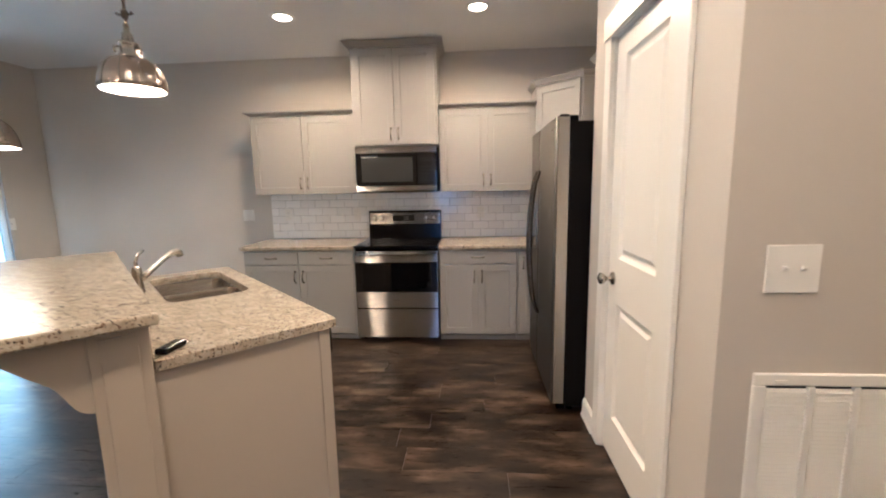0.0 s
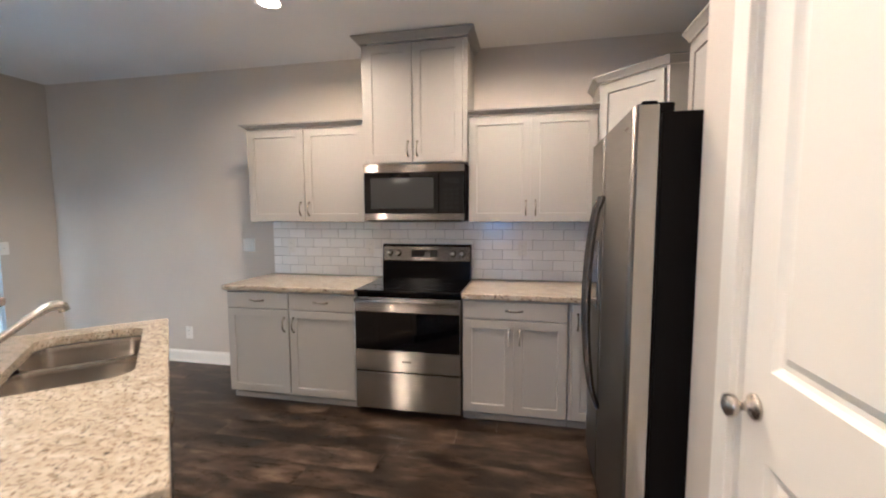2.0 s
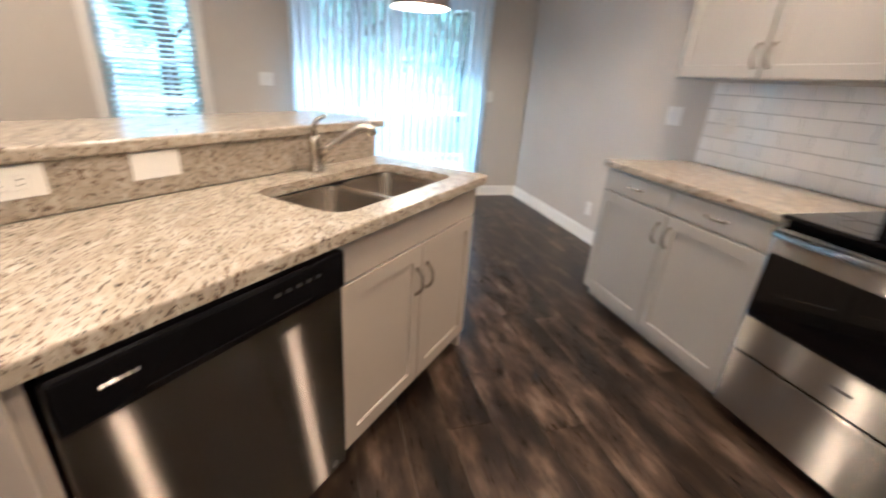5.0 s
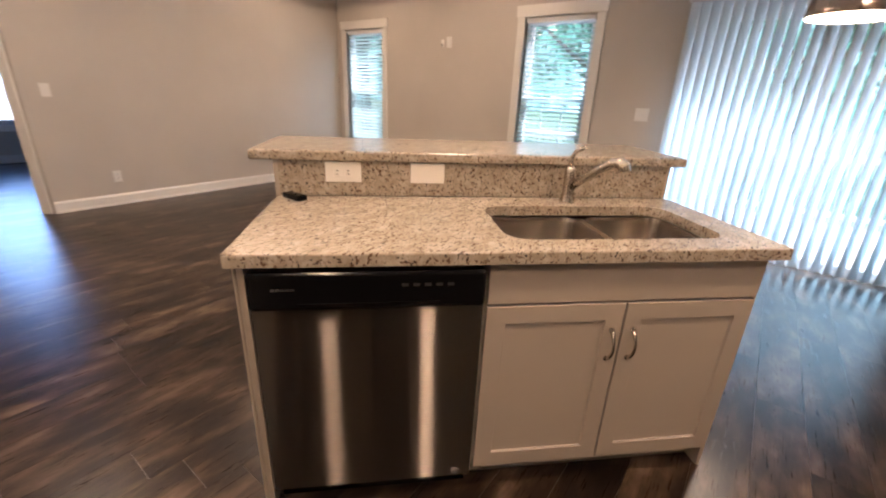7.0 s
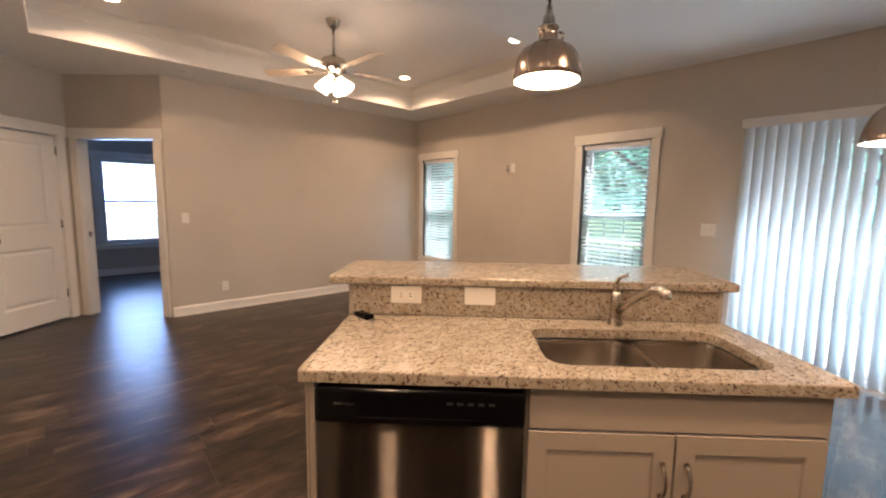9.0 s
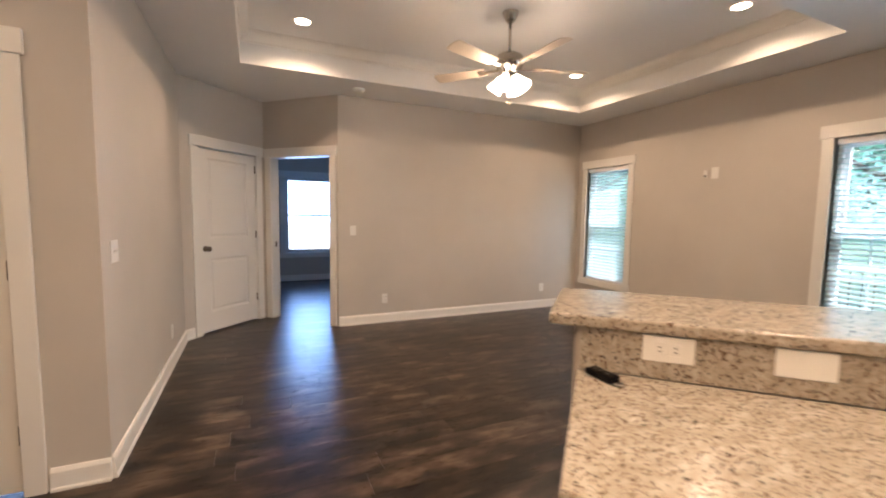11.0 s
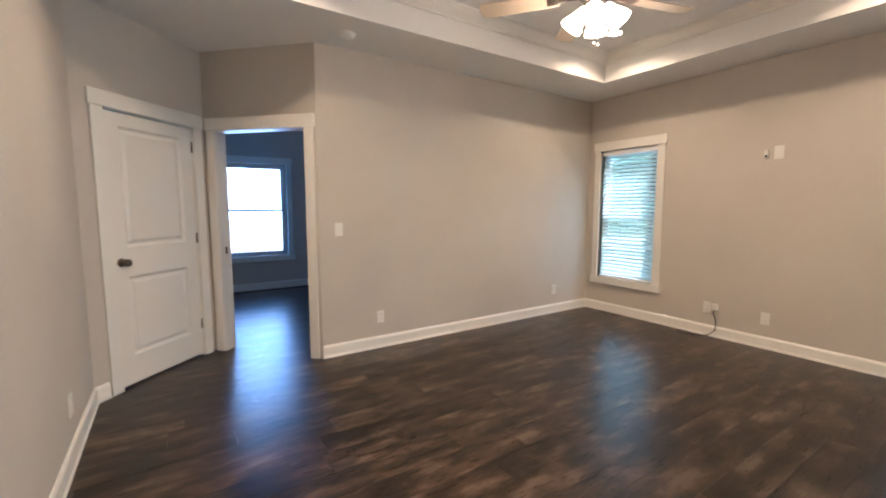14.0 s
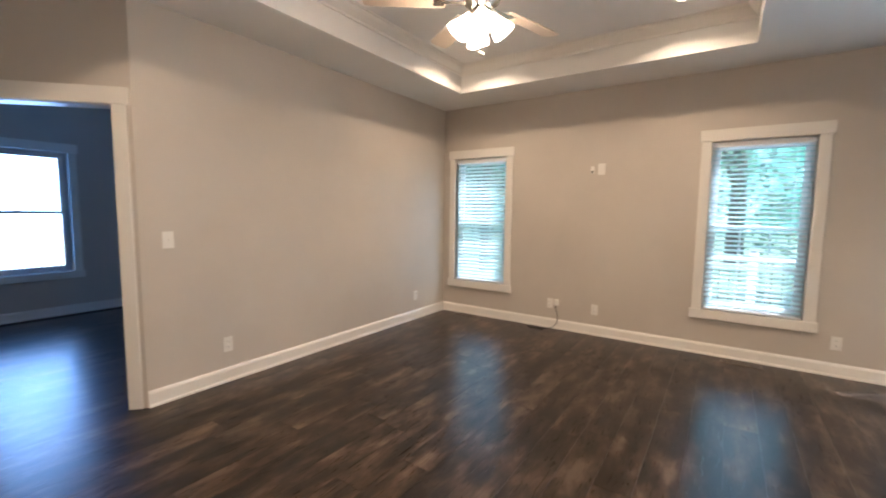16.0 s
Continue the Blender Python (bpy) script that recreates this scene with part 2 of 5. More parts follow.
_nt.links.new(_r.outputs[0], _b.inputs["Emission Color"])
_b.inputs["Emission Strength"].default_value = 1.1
M_SKYGLOW = glow_mat("glowing_sky_backdrop", (0.17, 0.44, 1.0), 1.25)
M_KEY = base_mat("dull_key_print", (0.010, 0.010, 0.010), 0.1)[0]
M_CONC = painted("pale_concrete", (0.58, 0.57, 0.54), 0.85, 60, 0.3, 0.1)


# ---- mesh helpers ----
def box(bm, x0, x1, y0, y1, z0, z1, bev=0.0, seg=1):
    v = [bm.verts.new(p) for p in ((x0, y0, z0), (x1, y0, z0), (x1, y1, z0), (x0, y1, z0), (x0, y0, z1), (x1, y0, z1), (x1, y1, z1), (x0, y1, z1))]
    fs = [bm.faces.new([v[i] for i in q]) for q in ((3, 2, 1, 0), (4, 5, 6, 7), (0, 1, 5, 4), (1, 2, 6, 5), (2, 3, 7, 6), (3, 0, 4, 7))]
    if bev > 0:
        es = {e for f in fs for e in f.edges}
        bmesh.ops.bevel(bm, geom=list(es), offset=bev, segments=seg, affect="EDGES", profile=0.5)
    return bm


def tube(bm, pts, r, seg=10, cap=True):
    """A round bar along the points; r is a number or one radius for each point."""
    pts = [Vector(p) for p in pts]
    rs = [r] * len(pts) if isinstance(r, (int, float)) else r
    rings, side = [], None
    for i, p in enumerate(pts):
        d = (pts[min(i + 1, len(pts) - 1)] - pts[max(i - 1, 0)]).normalized()
        if side is None:
            side = d.orthogonal().normalized()
        side = (side - d * side.dot(d)).normalized()
        up = d.cross(side)
        rings.append([bm.verts.new(p + (side * math.cos(a) + up * math.sin(a)) * rs[i]) for a in (2 * math.pi * k / seg for k in range(seg))])
    for a, b in zip(rings, rings[1:]):
        for k in range(seg):
            bm.faces.new((a[k], a[(k + 1) % seg], b[(k + 1) % seg], b[k])).smooth = True
    if cap:
        bm.faces.new(rings[0][::-1])
        bm.faces.new(rings[-1])
    return bm


def lathe(bm, prof, seg=32, at=(0, 0, 0)):
    """A turned shape: prof lists radius and height."""
    rings = []
    for r, z in prof:
        if r < 1e-6:
            rings.append([bm.verts.new((at[0], at[1], at[2] + z))])
        else:
            rings.append([bm.verts.new((at[0] + r * math.cos(2 * math.pi * k / seg), at[1] + r * math.sin(2 * math.pi * k / seg), at[2] + z)) for k in range(seg)])
    for a, b in zip(rings, rings[1:]):
        for k in range(seg):
            q = [a[k % len(a)], a[(k + 1) % len(a)], b[(k + 1) % len(b)], b[k % len(b)]]
            q = list(dict.fromkeys(q))
            if len(q) > 2:
                bm.faces.new(q).smooth = True
    return bm


def prism(bm, outline, x0, x1):
    """An outline in y and z, drawn out along x."""
    a = [bm.verts.new((x0, y, z)) for y, z in outline]
    b = [bm.verts.new((x1, y, z)) for y, z in outline]
    n = len(a)
    for k in range(n):
        bm.faces.new((a[k], a[(k + 1) % n], b[(k + 1) % n], b[k]))
    bm.faces.new(a[::-1])
    bm.faces.new(b)
    bmesh.ops.recalc_face_normals(bm, faces=bm.faces[:])
    return bm


def mesh_of(name, bm, material):
    me = bpy.data.meshes.new(name)
    bmesh.ops.recalc_face_normals(bm, faces=bm.faces[:])
    bm.to_mesh(me)
    bm.free()
    me.materials.append(material)
    return me


def part(name, bm, material, parent=None, label="", at=None):
    ob = new(name, mesh_of(name, bm, material))
    if parent:
        ob.parent = parent
    if at is not None:
        ob.matrix_basis = at
    if label:
        ob["label"] = label
    return ob


def thing(name, m, label="", category="", group="", kind=""):
    ob = new(name)
    ob.empty_display_size = 0.05
    ob.matrix_basis = m
    return tagged(ob, label, category, group, kind)


def B():
    return bmesh.new()


def bx(*a, **k):
    return box(B(), *a, **k)


# ---- plan ----
X_W, X_E, Y_N, Y_S = -4.265, 1.50, 4.565, -2.487
X_SW, X_P = 0.857, 0.94
CEIL, TRAY = 2.71, 2.99
TX0, TX1, TY0, TY1 = -3.67, 0.275, -1.875, 0.80
FZ = 0.033   # finished floor
CORNER_A, CORNER_D, CORNER_B = Vector((-0.70, Y_S)), Vector((0.07, -3.267)), Vector((X_SW, -2.49))
Y_HALL_S, Y_HALL_N = -0.06, 1.48
Y_BED = -6.12
X_HALL = 3.2


def wall(name, p, q, height, thick, holes=(), material=None, z0=0.0):
    """A wall with its room face from p to q (room on its left), thickened away from the room; holes are u0, u1, z0, z1."""
    p, q = Vector(p), Vector(q)
    d = q - p
    L = d.length
    us = sorted({0.0, L, *(h[0] for h in holes), *(h[1] for h in holes)})
    zs = sorted({z0, height, *(h[2] for h in holes), *(h[3] for h in holes)})
    bm = B()
    grid = {}

    def vert(i, j, k):
        if (i, j, k) not in grid:
            grid[i, j, k] = bm.verts.new((us[i], -thick * k, zs[j]))
        return grid[i, j, k]

    def solid(i, j):
        if not (0 <= i < len(us) - 1 and 0 <= j < len(zs) - 1):
            return False
        u, z = (us[i] + us[i + 1]) / 2, (zs[j] + zs[j + 1]) / 2
        return not any(h[0] < u < h[1] and h[2] < z < h[3] for h in holes)

    for i in range(len(us) - 1):
        for j in range(len(zs) - 1):
            if not solid(i, j):
                continue
            for k in (0, 1):
                bm.faces.new((vert(i, j, k), vert(i + 1, j, k), vert(i + 1, j + 1, k), vert(i, j + 1, k)))
            for di, dj, e in ((-1, 0, ((i, j), (i, j + 1))), (1, 0, ((i + 1, j), (i + 1, j + 1))), (0, -1, ((i, j), (i + 1, j))), (0, 1, ((i, j + 1), (i + 1, j + 1)))):
                if not solid(i + di, j + dj):
                    (a, b), (c, e2) = e
                    bm.faces.new((vert(a, b, 0), vert(c, e2, 0), vert(c, e2, 1), vert(a, b, 1)))
    ob = part(name, bm, material or M_WALL)
    ob.matrix_basis = pose(p.x, p.y, 0, 0, 0, math.degrees(math.atan2(d.y, d.x)))
    return tagged(ob, kind="structure")


# window and door holes, along each wall
W1, W2 = (-2.30, -1.573), (0.540, 1.286)
WIN_Z = (0.475, 2.06)
SLIDE = (2.14, 3.99)
BW = (-1.265, -0.345)
BWZ = (0.58, 2.045)

# rooms keep their inner side on the left of each run
wall("wall_west", (X_W, Y_N), (X_W, Y_S), CEIL, 0.14, [(Y_N - W1[1], Y_N - W1[0], *WIN_Z), (Y_N - W2[1], Y_N - W2[0], *WIN_Z), (Y_N - SLIDE[1], Y_N - SLIDE[0], 0.0, 2.05)])
wall("wall_north", (X_E, Y_N), (X_W, Y_N), CEIL, 0.14)
wall("wall_east_kitchen", (X_E, 2.74), (X_E, Y_N), CEIL, 0.12)
wall("wall_fridge_return", (X_P + 0.12, 2.74), (X_E, 2.74), CEIL, 0.12)
PD = (1.795, 2.435)
wall("wall_pantry", (X_P, Y_HALL_N), (X_P, 2.74), CEIL, 0.12, [(PD[0] - 0.02 - Y_HALL_N, PD[1] + 0.02 - Y_HALL_N, 0.0, 2.11)])
wall("wall_hall_north", (X_HALL, Y_HALL_N), (X_P + 0.12, Y_HALL_N), CEIL, 0.12)
wall("wall_hall_end", (X_HALL, Y_HALL_S), (X_HALL, Y_HALL_N), CEIL, 0.12)
HD = (1.19, 1.95)
wall("wall_hall_south", (X_SW + 0.12, Y_HALL_S), (X_HALL, Y_HALL_S), CEIL, 0.12, [(HD[0] - 0.02 - X_SW - 0.12, HD[1] + 0.02 - X_SW - 0.12, 0.0, 2.05)])
wall("wall_switch_side", CORNER_B, (X_SW, Y_HALL_S), CEIL, 0.12)
LB = (CORNER_B - CORNER_D).length
LA = (CORNER_D - CORNER_A).length
CD = (0.135, 0.905)
wall("wall_closet", CORNER_D, CORNER_B, CEIL, 0.11, [(CD[0] - 0.015, CD[1] + 0.015, 0.0, 2.045)])
OP = (0.115, LA - 0.12)
wall("wall_bedroom_entry", CORNER_A, CORNER_D, CEIL, 0.11, [(OP[0] - 0.015, OP[1] + 0.015, 0.0, 2.045)])
wall("wall_south", (X_W, Y_S), CORNER_A, CEIL, 0.12)
# bedroom behind the angled doorway
wall("wall_bedroom_far", (X_W, Y_BED), (1.6, Y_BED), CEIL, 0.14, [(BW[0] - X_W, BW[1] - X_W, *BWZ)])
wall("wall_bedroom_west", (X_W, Y_S - 0.12), (X_W, Y_BED), CEIL, 0.14)
wall("wall_bedroom_east", (1.6, Y_BED), (1.6, -2.4), CEIL, 0.12)

# floor sheet and ceilings
tagged(part("floor", bx(X_W - 0.3, X_HALL + 0.3, Y_BED - 0.3, Y_N + 0.3, -0.12, FZ - 0.006), M_SUB), kind="structure")
floor = bpy.data.objects["floor"]
bm = B()
for r in ((X_W - 0.2, TX0, Y_S - 0.2, Y_N + 0.2), (TX1, X_HALL + 0.2, Y_S - 0.9, Y_N + 0.2), (TX0, TX1, TY1, Y_N + 0.2), (TX0, TX1, Y_S - 0.9, TY0)):
    box(bm, r[0], r[1], r[2], r[3], CEIL, CEIL + 0.1)
tagged(part("ceiling", bm, M_CEIL), kind="structure")
tagged(part("ceiling_bedroom", bx(X_W - 0.2, 1.8, Y_BED - 0.2, Y_S - 0.9, CEIL, CEIL + 0.1), M_CEIL), kind="structure")
bm = B()
box(bm, TX0 - 0.1, TX1 + 0.1, TY0 - 0.1, TY1 + 0.1, TRAY, TRAY + 0.06)
for r in ((TX0 - 0.1, TX0 - 0.003, TY0 - 0.1, TY1 + 0.1), (TX1 + 0.003, TX1 + 0.1, TY0 - 0.1, TY1 + 0.1), (TX0 - 0.003, TX1 + 0.003, TY0 - 0.1, TY0 - 0.003), (TX0 - 0.003, TX1 + 0.003, TY1 + 0.003, TY1 + 0.1)):
    box(bm, *r, CEIL + 0.1, TRAY)
tagged(part("ceiling_tray", bm, M_CEIL), kind="structure")


def ring_mould(bm, x0, x1, y0, y1, prof):
    """A mitred moulding round the inside of a rectangle; prof lists the step inwards and the height."""
    loops = []
    for d, z in prof:
        loops.append([bm.verts.new(p) for p in ((x0 + d, y0 + d, z), (x1 - d, y0 + d, z), (x1 - d, y1 - d, z), (x0 + d, y1 - d, z))])
    n = len(loops)
    for i in range(n):
        a, b = loops[i], loops[(i + 1) % n]
        for k in range(4):
            bm.faces.new((a[k], a[(k + 1) % 4], b[(k + 1) % 4], b[k]))
    return bm


tagged(part("tray_crown_trim", ring_mould(B(), TX0, TX1, TY0, TY1, [(0.0, 2.895), (0.012, 2.895), (0.016, 2.912), (0.03, 2.925), (0.055, 2.95), (0.066, 2.966), (0.07, 2.978), (0.085, 2.98), (0.085, 2.989), (0.0, 2.989)]), M_TRIM), kind="structure")


# ---- trim ----
def baseboard(p, q, h=0.146):
    p, q = Vector(p), Vector(q)
    d = q - p
    bm = prism(B(), [(0.0, FZ), (0.022, FZ), (0.022, FZ + 0.012), (0.016, FZ + 0.02), (0.014, h - 0.02), (0.008, h - 0.006), (0.004, h), (0.0, h)], 0, d.length)
    ob = part("baseboard", bm, M_TRIM)
    ob.matrix_basis = pose(p.x, p.y, 0, 0, 0, math.degrees(math.atan2(d.y, d.x)))
    return tagged(ob, kind="structure")


def along(p, q, u):
    p, q = Vector(p), Vector(q)
    return p + (q - p).normalized() * u


baseboard((X_W, 2.06), (X_W, Y_S))
baseboard((X_W, Y_N), (X_W, 4.06))
baseboard((-1.84, Y_N), (X_W, Y_N))
baseboard((X_W, Y_S), CORNER_A)
baseboard(along(CORNER_D, CORNER_B, CD[1] + 0.10), CORNER_B)
baseboard(CORNER_B, (X_SW, Y_HALL_S))
baseboard((X_SW, Y_HALL_S), (HD[0] - 0.1, Y_HALL_S))
baseboard((X_P, PD[1] + 0.1), (X_P, 2.74))
baseboard((X_P, Y_HALL_N), (X_P, PD[0] - 0.1))
baseboard((X_HALL, Y_HALL_N), (X_P, Y_HALL_N))
baseboard((X_W, Y_BED), (1.6, Y_BED))


def casing(name, p, q, u0, u1, top, floor_z=FZ, sill=False, jamb=0.12, w=0.088):
    """Flat boards round an opening, a taller head board that oversails, and the jamb lining."""
    p, q = Vector(p), Vector(q)
    d = q - p
    t = thing(name, pose(p.x, p.y, 0, 0, 0, math.degrees(math.atan2(d.y, d.x))), kind="structure")
    z0 = floor_z
    for a, b in ((u0 - w, u0 - 0.004), (u1 + 0.004, u1 + w)):
        part("side_casing", bx(a, b, 0.0, 0.018, z0, top + 0.004, 0.002), M_TRIM, t)
    part("head_casing", bx(u0 - w - 0.016, u1 + w + 0.016, 0.0, 0.024, top + 0.004, top + 0.112, 0.003), M_TRIM, t)
    if sill:
        part("bottom_casing", bx(u0 - w - 0.016, u1 + w + 0.016, 0.0, 0.024, z0 - 0.09, z0, 0.003), M_TRIM, t)
    for a, b in ((u0 - 0.014, u0), (u1, u1 + 0.014)):
        part("jamb", bx(a, b, -jamb, 0.001, z0, top), M_TRIM, t)
    part("head_jamb", bx(u0 - 0.014, u1 + 0.014, -jamb, 0.001, top, top + 0.014), M_TRIM, t)
    if sill:
        part("sill", bx(u0 - 0.014, u1 + 0.014, -jamb, 0.001, z0 - 0.014, z0), M_TRIM, t)
    return t


def panel_door(name, p, q, u0, u1, top, knob_u, hinge_u, label, depth=-0.03, knob_mat=None):
    """A two-panel moulded door, shut in its opening, with knob and three hinges."""
    p, q = Vector(p), Vector(q)
    d = q - p
    t = thing(name, pose(p.x, p.y, 0, 0, 0, math.degrees(math.atan2(d.y, d.x))) @ pose(0, depth, 0), kind="structure", label=label, category="door")
    w, h = u1 - u0 - 0.006, top - 0.027 - FZ
    bm = B()
    s = 0.115
    zt = [(0.245 - FZ, 0.835 - FZ), (1.055 - FZ, h - 0.095)]
    zz = [0.0, zt[0][0], zt[0][1], zt[1][0], zt[1][1], h]
    x0, z0 = u0 + 0.003, FZ + 0.018
    front = 0.017
    box(bm, x0, x0 + w, -front, front - 0.014, z0, z0 + h)
    for a, b in ((0, s), (w - s, w)):
        box(bm, x0 + a, x0 + b, front - 0.014, front, z0, z0 + h)
    for a, b in ((zz[0], zz[1]), (zz[2], zz[3]), (zz[4], zz[5])):
        box(bm, x0 + s, x0 + w - s, front - 0.014, front, z0 + a, z0 + b)
    for a, b in zt:
        prev = None
        for ins, y in ((0.0, front), (0.010, front - 0.008), (0.018, front - 0.0125), (0.030, front - 0.0125), (0.050, front - 0.004)):
            ring = [bm.verts.new(c) for c in ((x0 + s + ins, y, z0 + a + ins), (x0 + w - s - ins, y, z0 + a + ins), (x0 + w - s - ins, y, z0 + b - ins), (x0 + s + ins, y, z0 + b - ins))]
            if prev:
                for k in range(4):
                    bm.faces.new((prev[k], prev[(k + 1) % 4], ring[(k + 1) % 4], ring[k]))
            prev = ring
        bm.faces.new(prev)
    part("slab", bm, M_DOOR, t)
    bm = B()
    prof = [(0, 0), (0.032, 0), (0.032, 0.006), (0.028, 0.010), (0.013, 0.013), (0.011, 0.032), (0.016, 0.038), (0.026, 0.046), (0.029, 0.056), (0.026, 0.066), (0.015, 0.072), (0, 0.073)]
    part("door_knob", lathe(bm, prof, 24), knob_mat or M_NICKEL, t, "satin nickel round knob", pose(knob_u, front, 0.965, -90, 0, 0))
    for z in (0.28, 1.05, 1.83):
        bm = B()
        tube(bm, [(hinge_u, front + 0.004, z), (hinge_u, front + 0.004, z + 0.09)], 0.0085, 8)
        part("hinge", bm, knob_mat or M_NICKEL, t, "satin nickel hinge")
    return t


casing("pantry_door_casing", (X_P, Y_HALL_N), (X_P, 2.74), PD[0] - Y_HALL_N, PD[1] - Y_HALL_N, 2.095)
panel_door("door_1", (X_P, Y_HALL_N), (X_P, 2.74), PD[0] - Y_HALL_N, PD[1] - Y_HALL_N, 2.095, PD[1] - Y_HALL_N - 0.065, PD[0] - Y_HALL_N + 0.002, "white two-panel pantry door, shut, satin nickel knob")
casing("closet_door_casing", CORNER_D, CORNER_B, CD[0], CD[1], 2.04)
panel_door("door_2", CORNER_D, CORNER_B, CD[0], CD[1], 2.04, CD[1] - 0.07, CD[0] + 0.002, "white two-panel closet door, shut, on the angled wall", knob_mat=M_BRONZE)
t = casing("bedroom_opening_casing", CORNER_A, CORNER_D, OP[0], OP[1], 2.03)
part("strike_plate", bx(OP[1] - 0.0025, OP[1] - 0.0004, -0.075, -0.045, 0.935, 1.0, 0.0006), M_BRONZE, t, "dark metal strike plate")
casing("hall_door_casing", (X_SW + 0.12, Y_HALL_S), (X_HALL, Y_HALL_S), HD[0] - X_SW - 0.12, HD[1] - X_SW - 0.12, 2.035)
panel_door("door_3", (X_SW + 0.12, Y_HALL_S), (X_HALL, Y_HALL_S), HD[0] - X_SW - 0.12, HD[1] - X_SW - 0.12, 2.035, HD[1] - X_SW - 0.19, HD[0] - X_SW - 0.118, "white two-panel hall door, shut, satin nickel hinges")


# ---- windows ----
def window(name, p, q, u0, u1, z0, z1, label, grille=True):
    """A double-hung vinyl window set in the wall: frame, two sashes, glass, grille in the lower sash."""
    p, q = Vector(p), Vector(q)
    d = q - p
    t = thing(name, pose(p.x, p.y, 0, 0, 0, math.degrees(math.atan2(d.y, d.x))), kind="structure", label=label, category="window")
    y0, y1 = -0.125, -0.065
    f = 0.032
    bm = B()
    box(bm, u0, u0 + f, y0, y1, z0, z1)
    box(bm, u1 - f, u1, y0, y1, z0, z1)
    box(bm, u0 + f, u1 - f, y0, y1, z0, z0 + f)
    box(bm, u0 + f, u1 - f, y0, y1, z1 - f, z1)
    part("window_frame", bm, M_VINYL, t)
    mid = (z0 + z1) / 2
    for nm, a, b, yy in (("upper_sash", mid - 0.018, z1 - f, -0.118), ("lower_sash", z0 + f, mid + 0.018, -0.090)):
        bm = B()
        s = 0.036
        x0, x1 = u0 + f, u1 - f
        box(bm, x0, x0 + s, yy, yy + 0.024, a, b, 0.002)
        box(bm, x1 - s, x1, yy, yy + 0.024, a, b, 0.002)
        box(bm, x0 + s, x1 - s, yy, yy + 0.024, a, a + s, 0.002)
        box(bm, x0 + s, x1 - s, yy, yy + 0.024, b - s, b, 0.002)
        sash = part(nm, bm, M_VINYL, t)
        g = part("pane", bx(x0 + s - 0.004, x1 - s + 0.004, yy + 0.010, yy + 0.014, a + s - 0.004, b - s + 0.004), M_GLASS, sash)
        g.visible_shadow = False
        if grille and nm == "lower_sash":
            for k in (1, 2):
                xx = x0 + (x1 - x0) * k / 3
                part("muntin", bx(xx - 0.008, xx + 0.008, yy + 0.015, yy + 0.021, a + s, b - s), M_VINYL, sash)
            zz = (a + b) / 2
            part("muntin", bx(x0 + s, x1 - s, yy + 0.0155, yy + 0.0205, zz - 0.008, zz + 0.008), M_VINYL, sash)
    part("sash_lock", bx((u0 + u1) / 2 - 0.03, (u0 + u1) / 2 + 0.03, -0.088, -0.070, mid + 0.018, mid + 0.030, 0.003), M_VINYL, t)
    return t


def slat_blind(p, q, u0, u1, z0, z1, tilt):
    """A two-inch slat blind inside the window: head rail, slats, bottom rail, ladder cords."""
    p, q = Vector(p), Vector(q)
    d = q - p
    t = thing("window_blind", pose(p.x, p.y, 0, 0, 0, math.degrees(math.atan2(d.y, d.x))) @ pose(0, -0.03, 0), "white two-inch horizontal slat blind, lowered and open", "blind", "slat blinds")
    part("head_rail", bx(u0 + 0.006, u1 - 0.006, -0.026, 0.026, z1 - 0.055, z1 - 0.004, 0.003), M_VINYL, t, "white valance rail")
    part("bottom_rail", bx(u0 + 0.008, u1 - 0.008, -0.025, 0.025, z0 + 0.004, z0 + 0.022, 0.003), M_VINYL, t)
    n = 34
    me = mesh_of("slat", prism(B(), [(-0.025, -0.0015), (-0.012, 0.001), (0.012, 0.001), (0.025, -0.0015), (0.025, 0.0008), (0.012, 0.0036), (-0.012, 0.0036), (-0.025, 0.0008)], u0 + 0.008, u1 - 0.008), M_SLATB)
    for k in range(n):
        z = z0 + 0.05 + (z1 - z0 - 0.13) * k / (n - 1)
        s = new("slat", me)
        s.parent = t
        s.matrix_basis = pose(0, 0, z, tilt, 0, 0)
    for f in (0.16, 0.84):
        u = u0 + (u1 - u0) * f
        bm = B()
        for y in (-0.024, 0.026):
            tube(bm, [(u, y, z0 + 0.02), (u, y, z1 - 0.05)], 0.0012, 5)
        part("ladder_cord", bm, M_VINYL, t)
    return t


WP, WQ = (X_W, Y_N), (X_W, Y_S)
for i, (a, b) in enumerate((W1, W2)):
    u0, u1 = Y_N - b, Y_N - a
    casing("window_casing", WP, WQ, u0, u1, WIN_Z[1], WIN_Z[0], True, 0.06)
    window("window_%d" % (i + 1), WP, WQ, u0, u1, *WIN_Z, "white double-hung vinyl window with a grille")
    slat_blind(WP, WQ, u0 + 0.002, u1 - 0.002, *WIN_Z, (-38, -18)[i])
casing("window_casing", (X_W, Y_BED), (1.6, Y_BED), BW[0] - X_W, BW[1] - X_W, BWZ[1], BWZ[0], True, 0.06)
window("window_3", (X_W, Y_BED), (1.6, Y_BED), BW[0] - X_W, BW[1] - X_W, *BWZ, "white double-hung bedroom window without a covering", False)

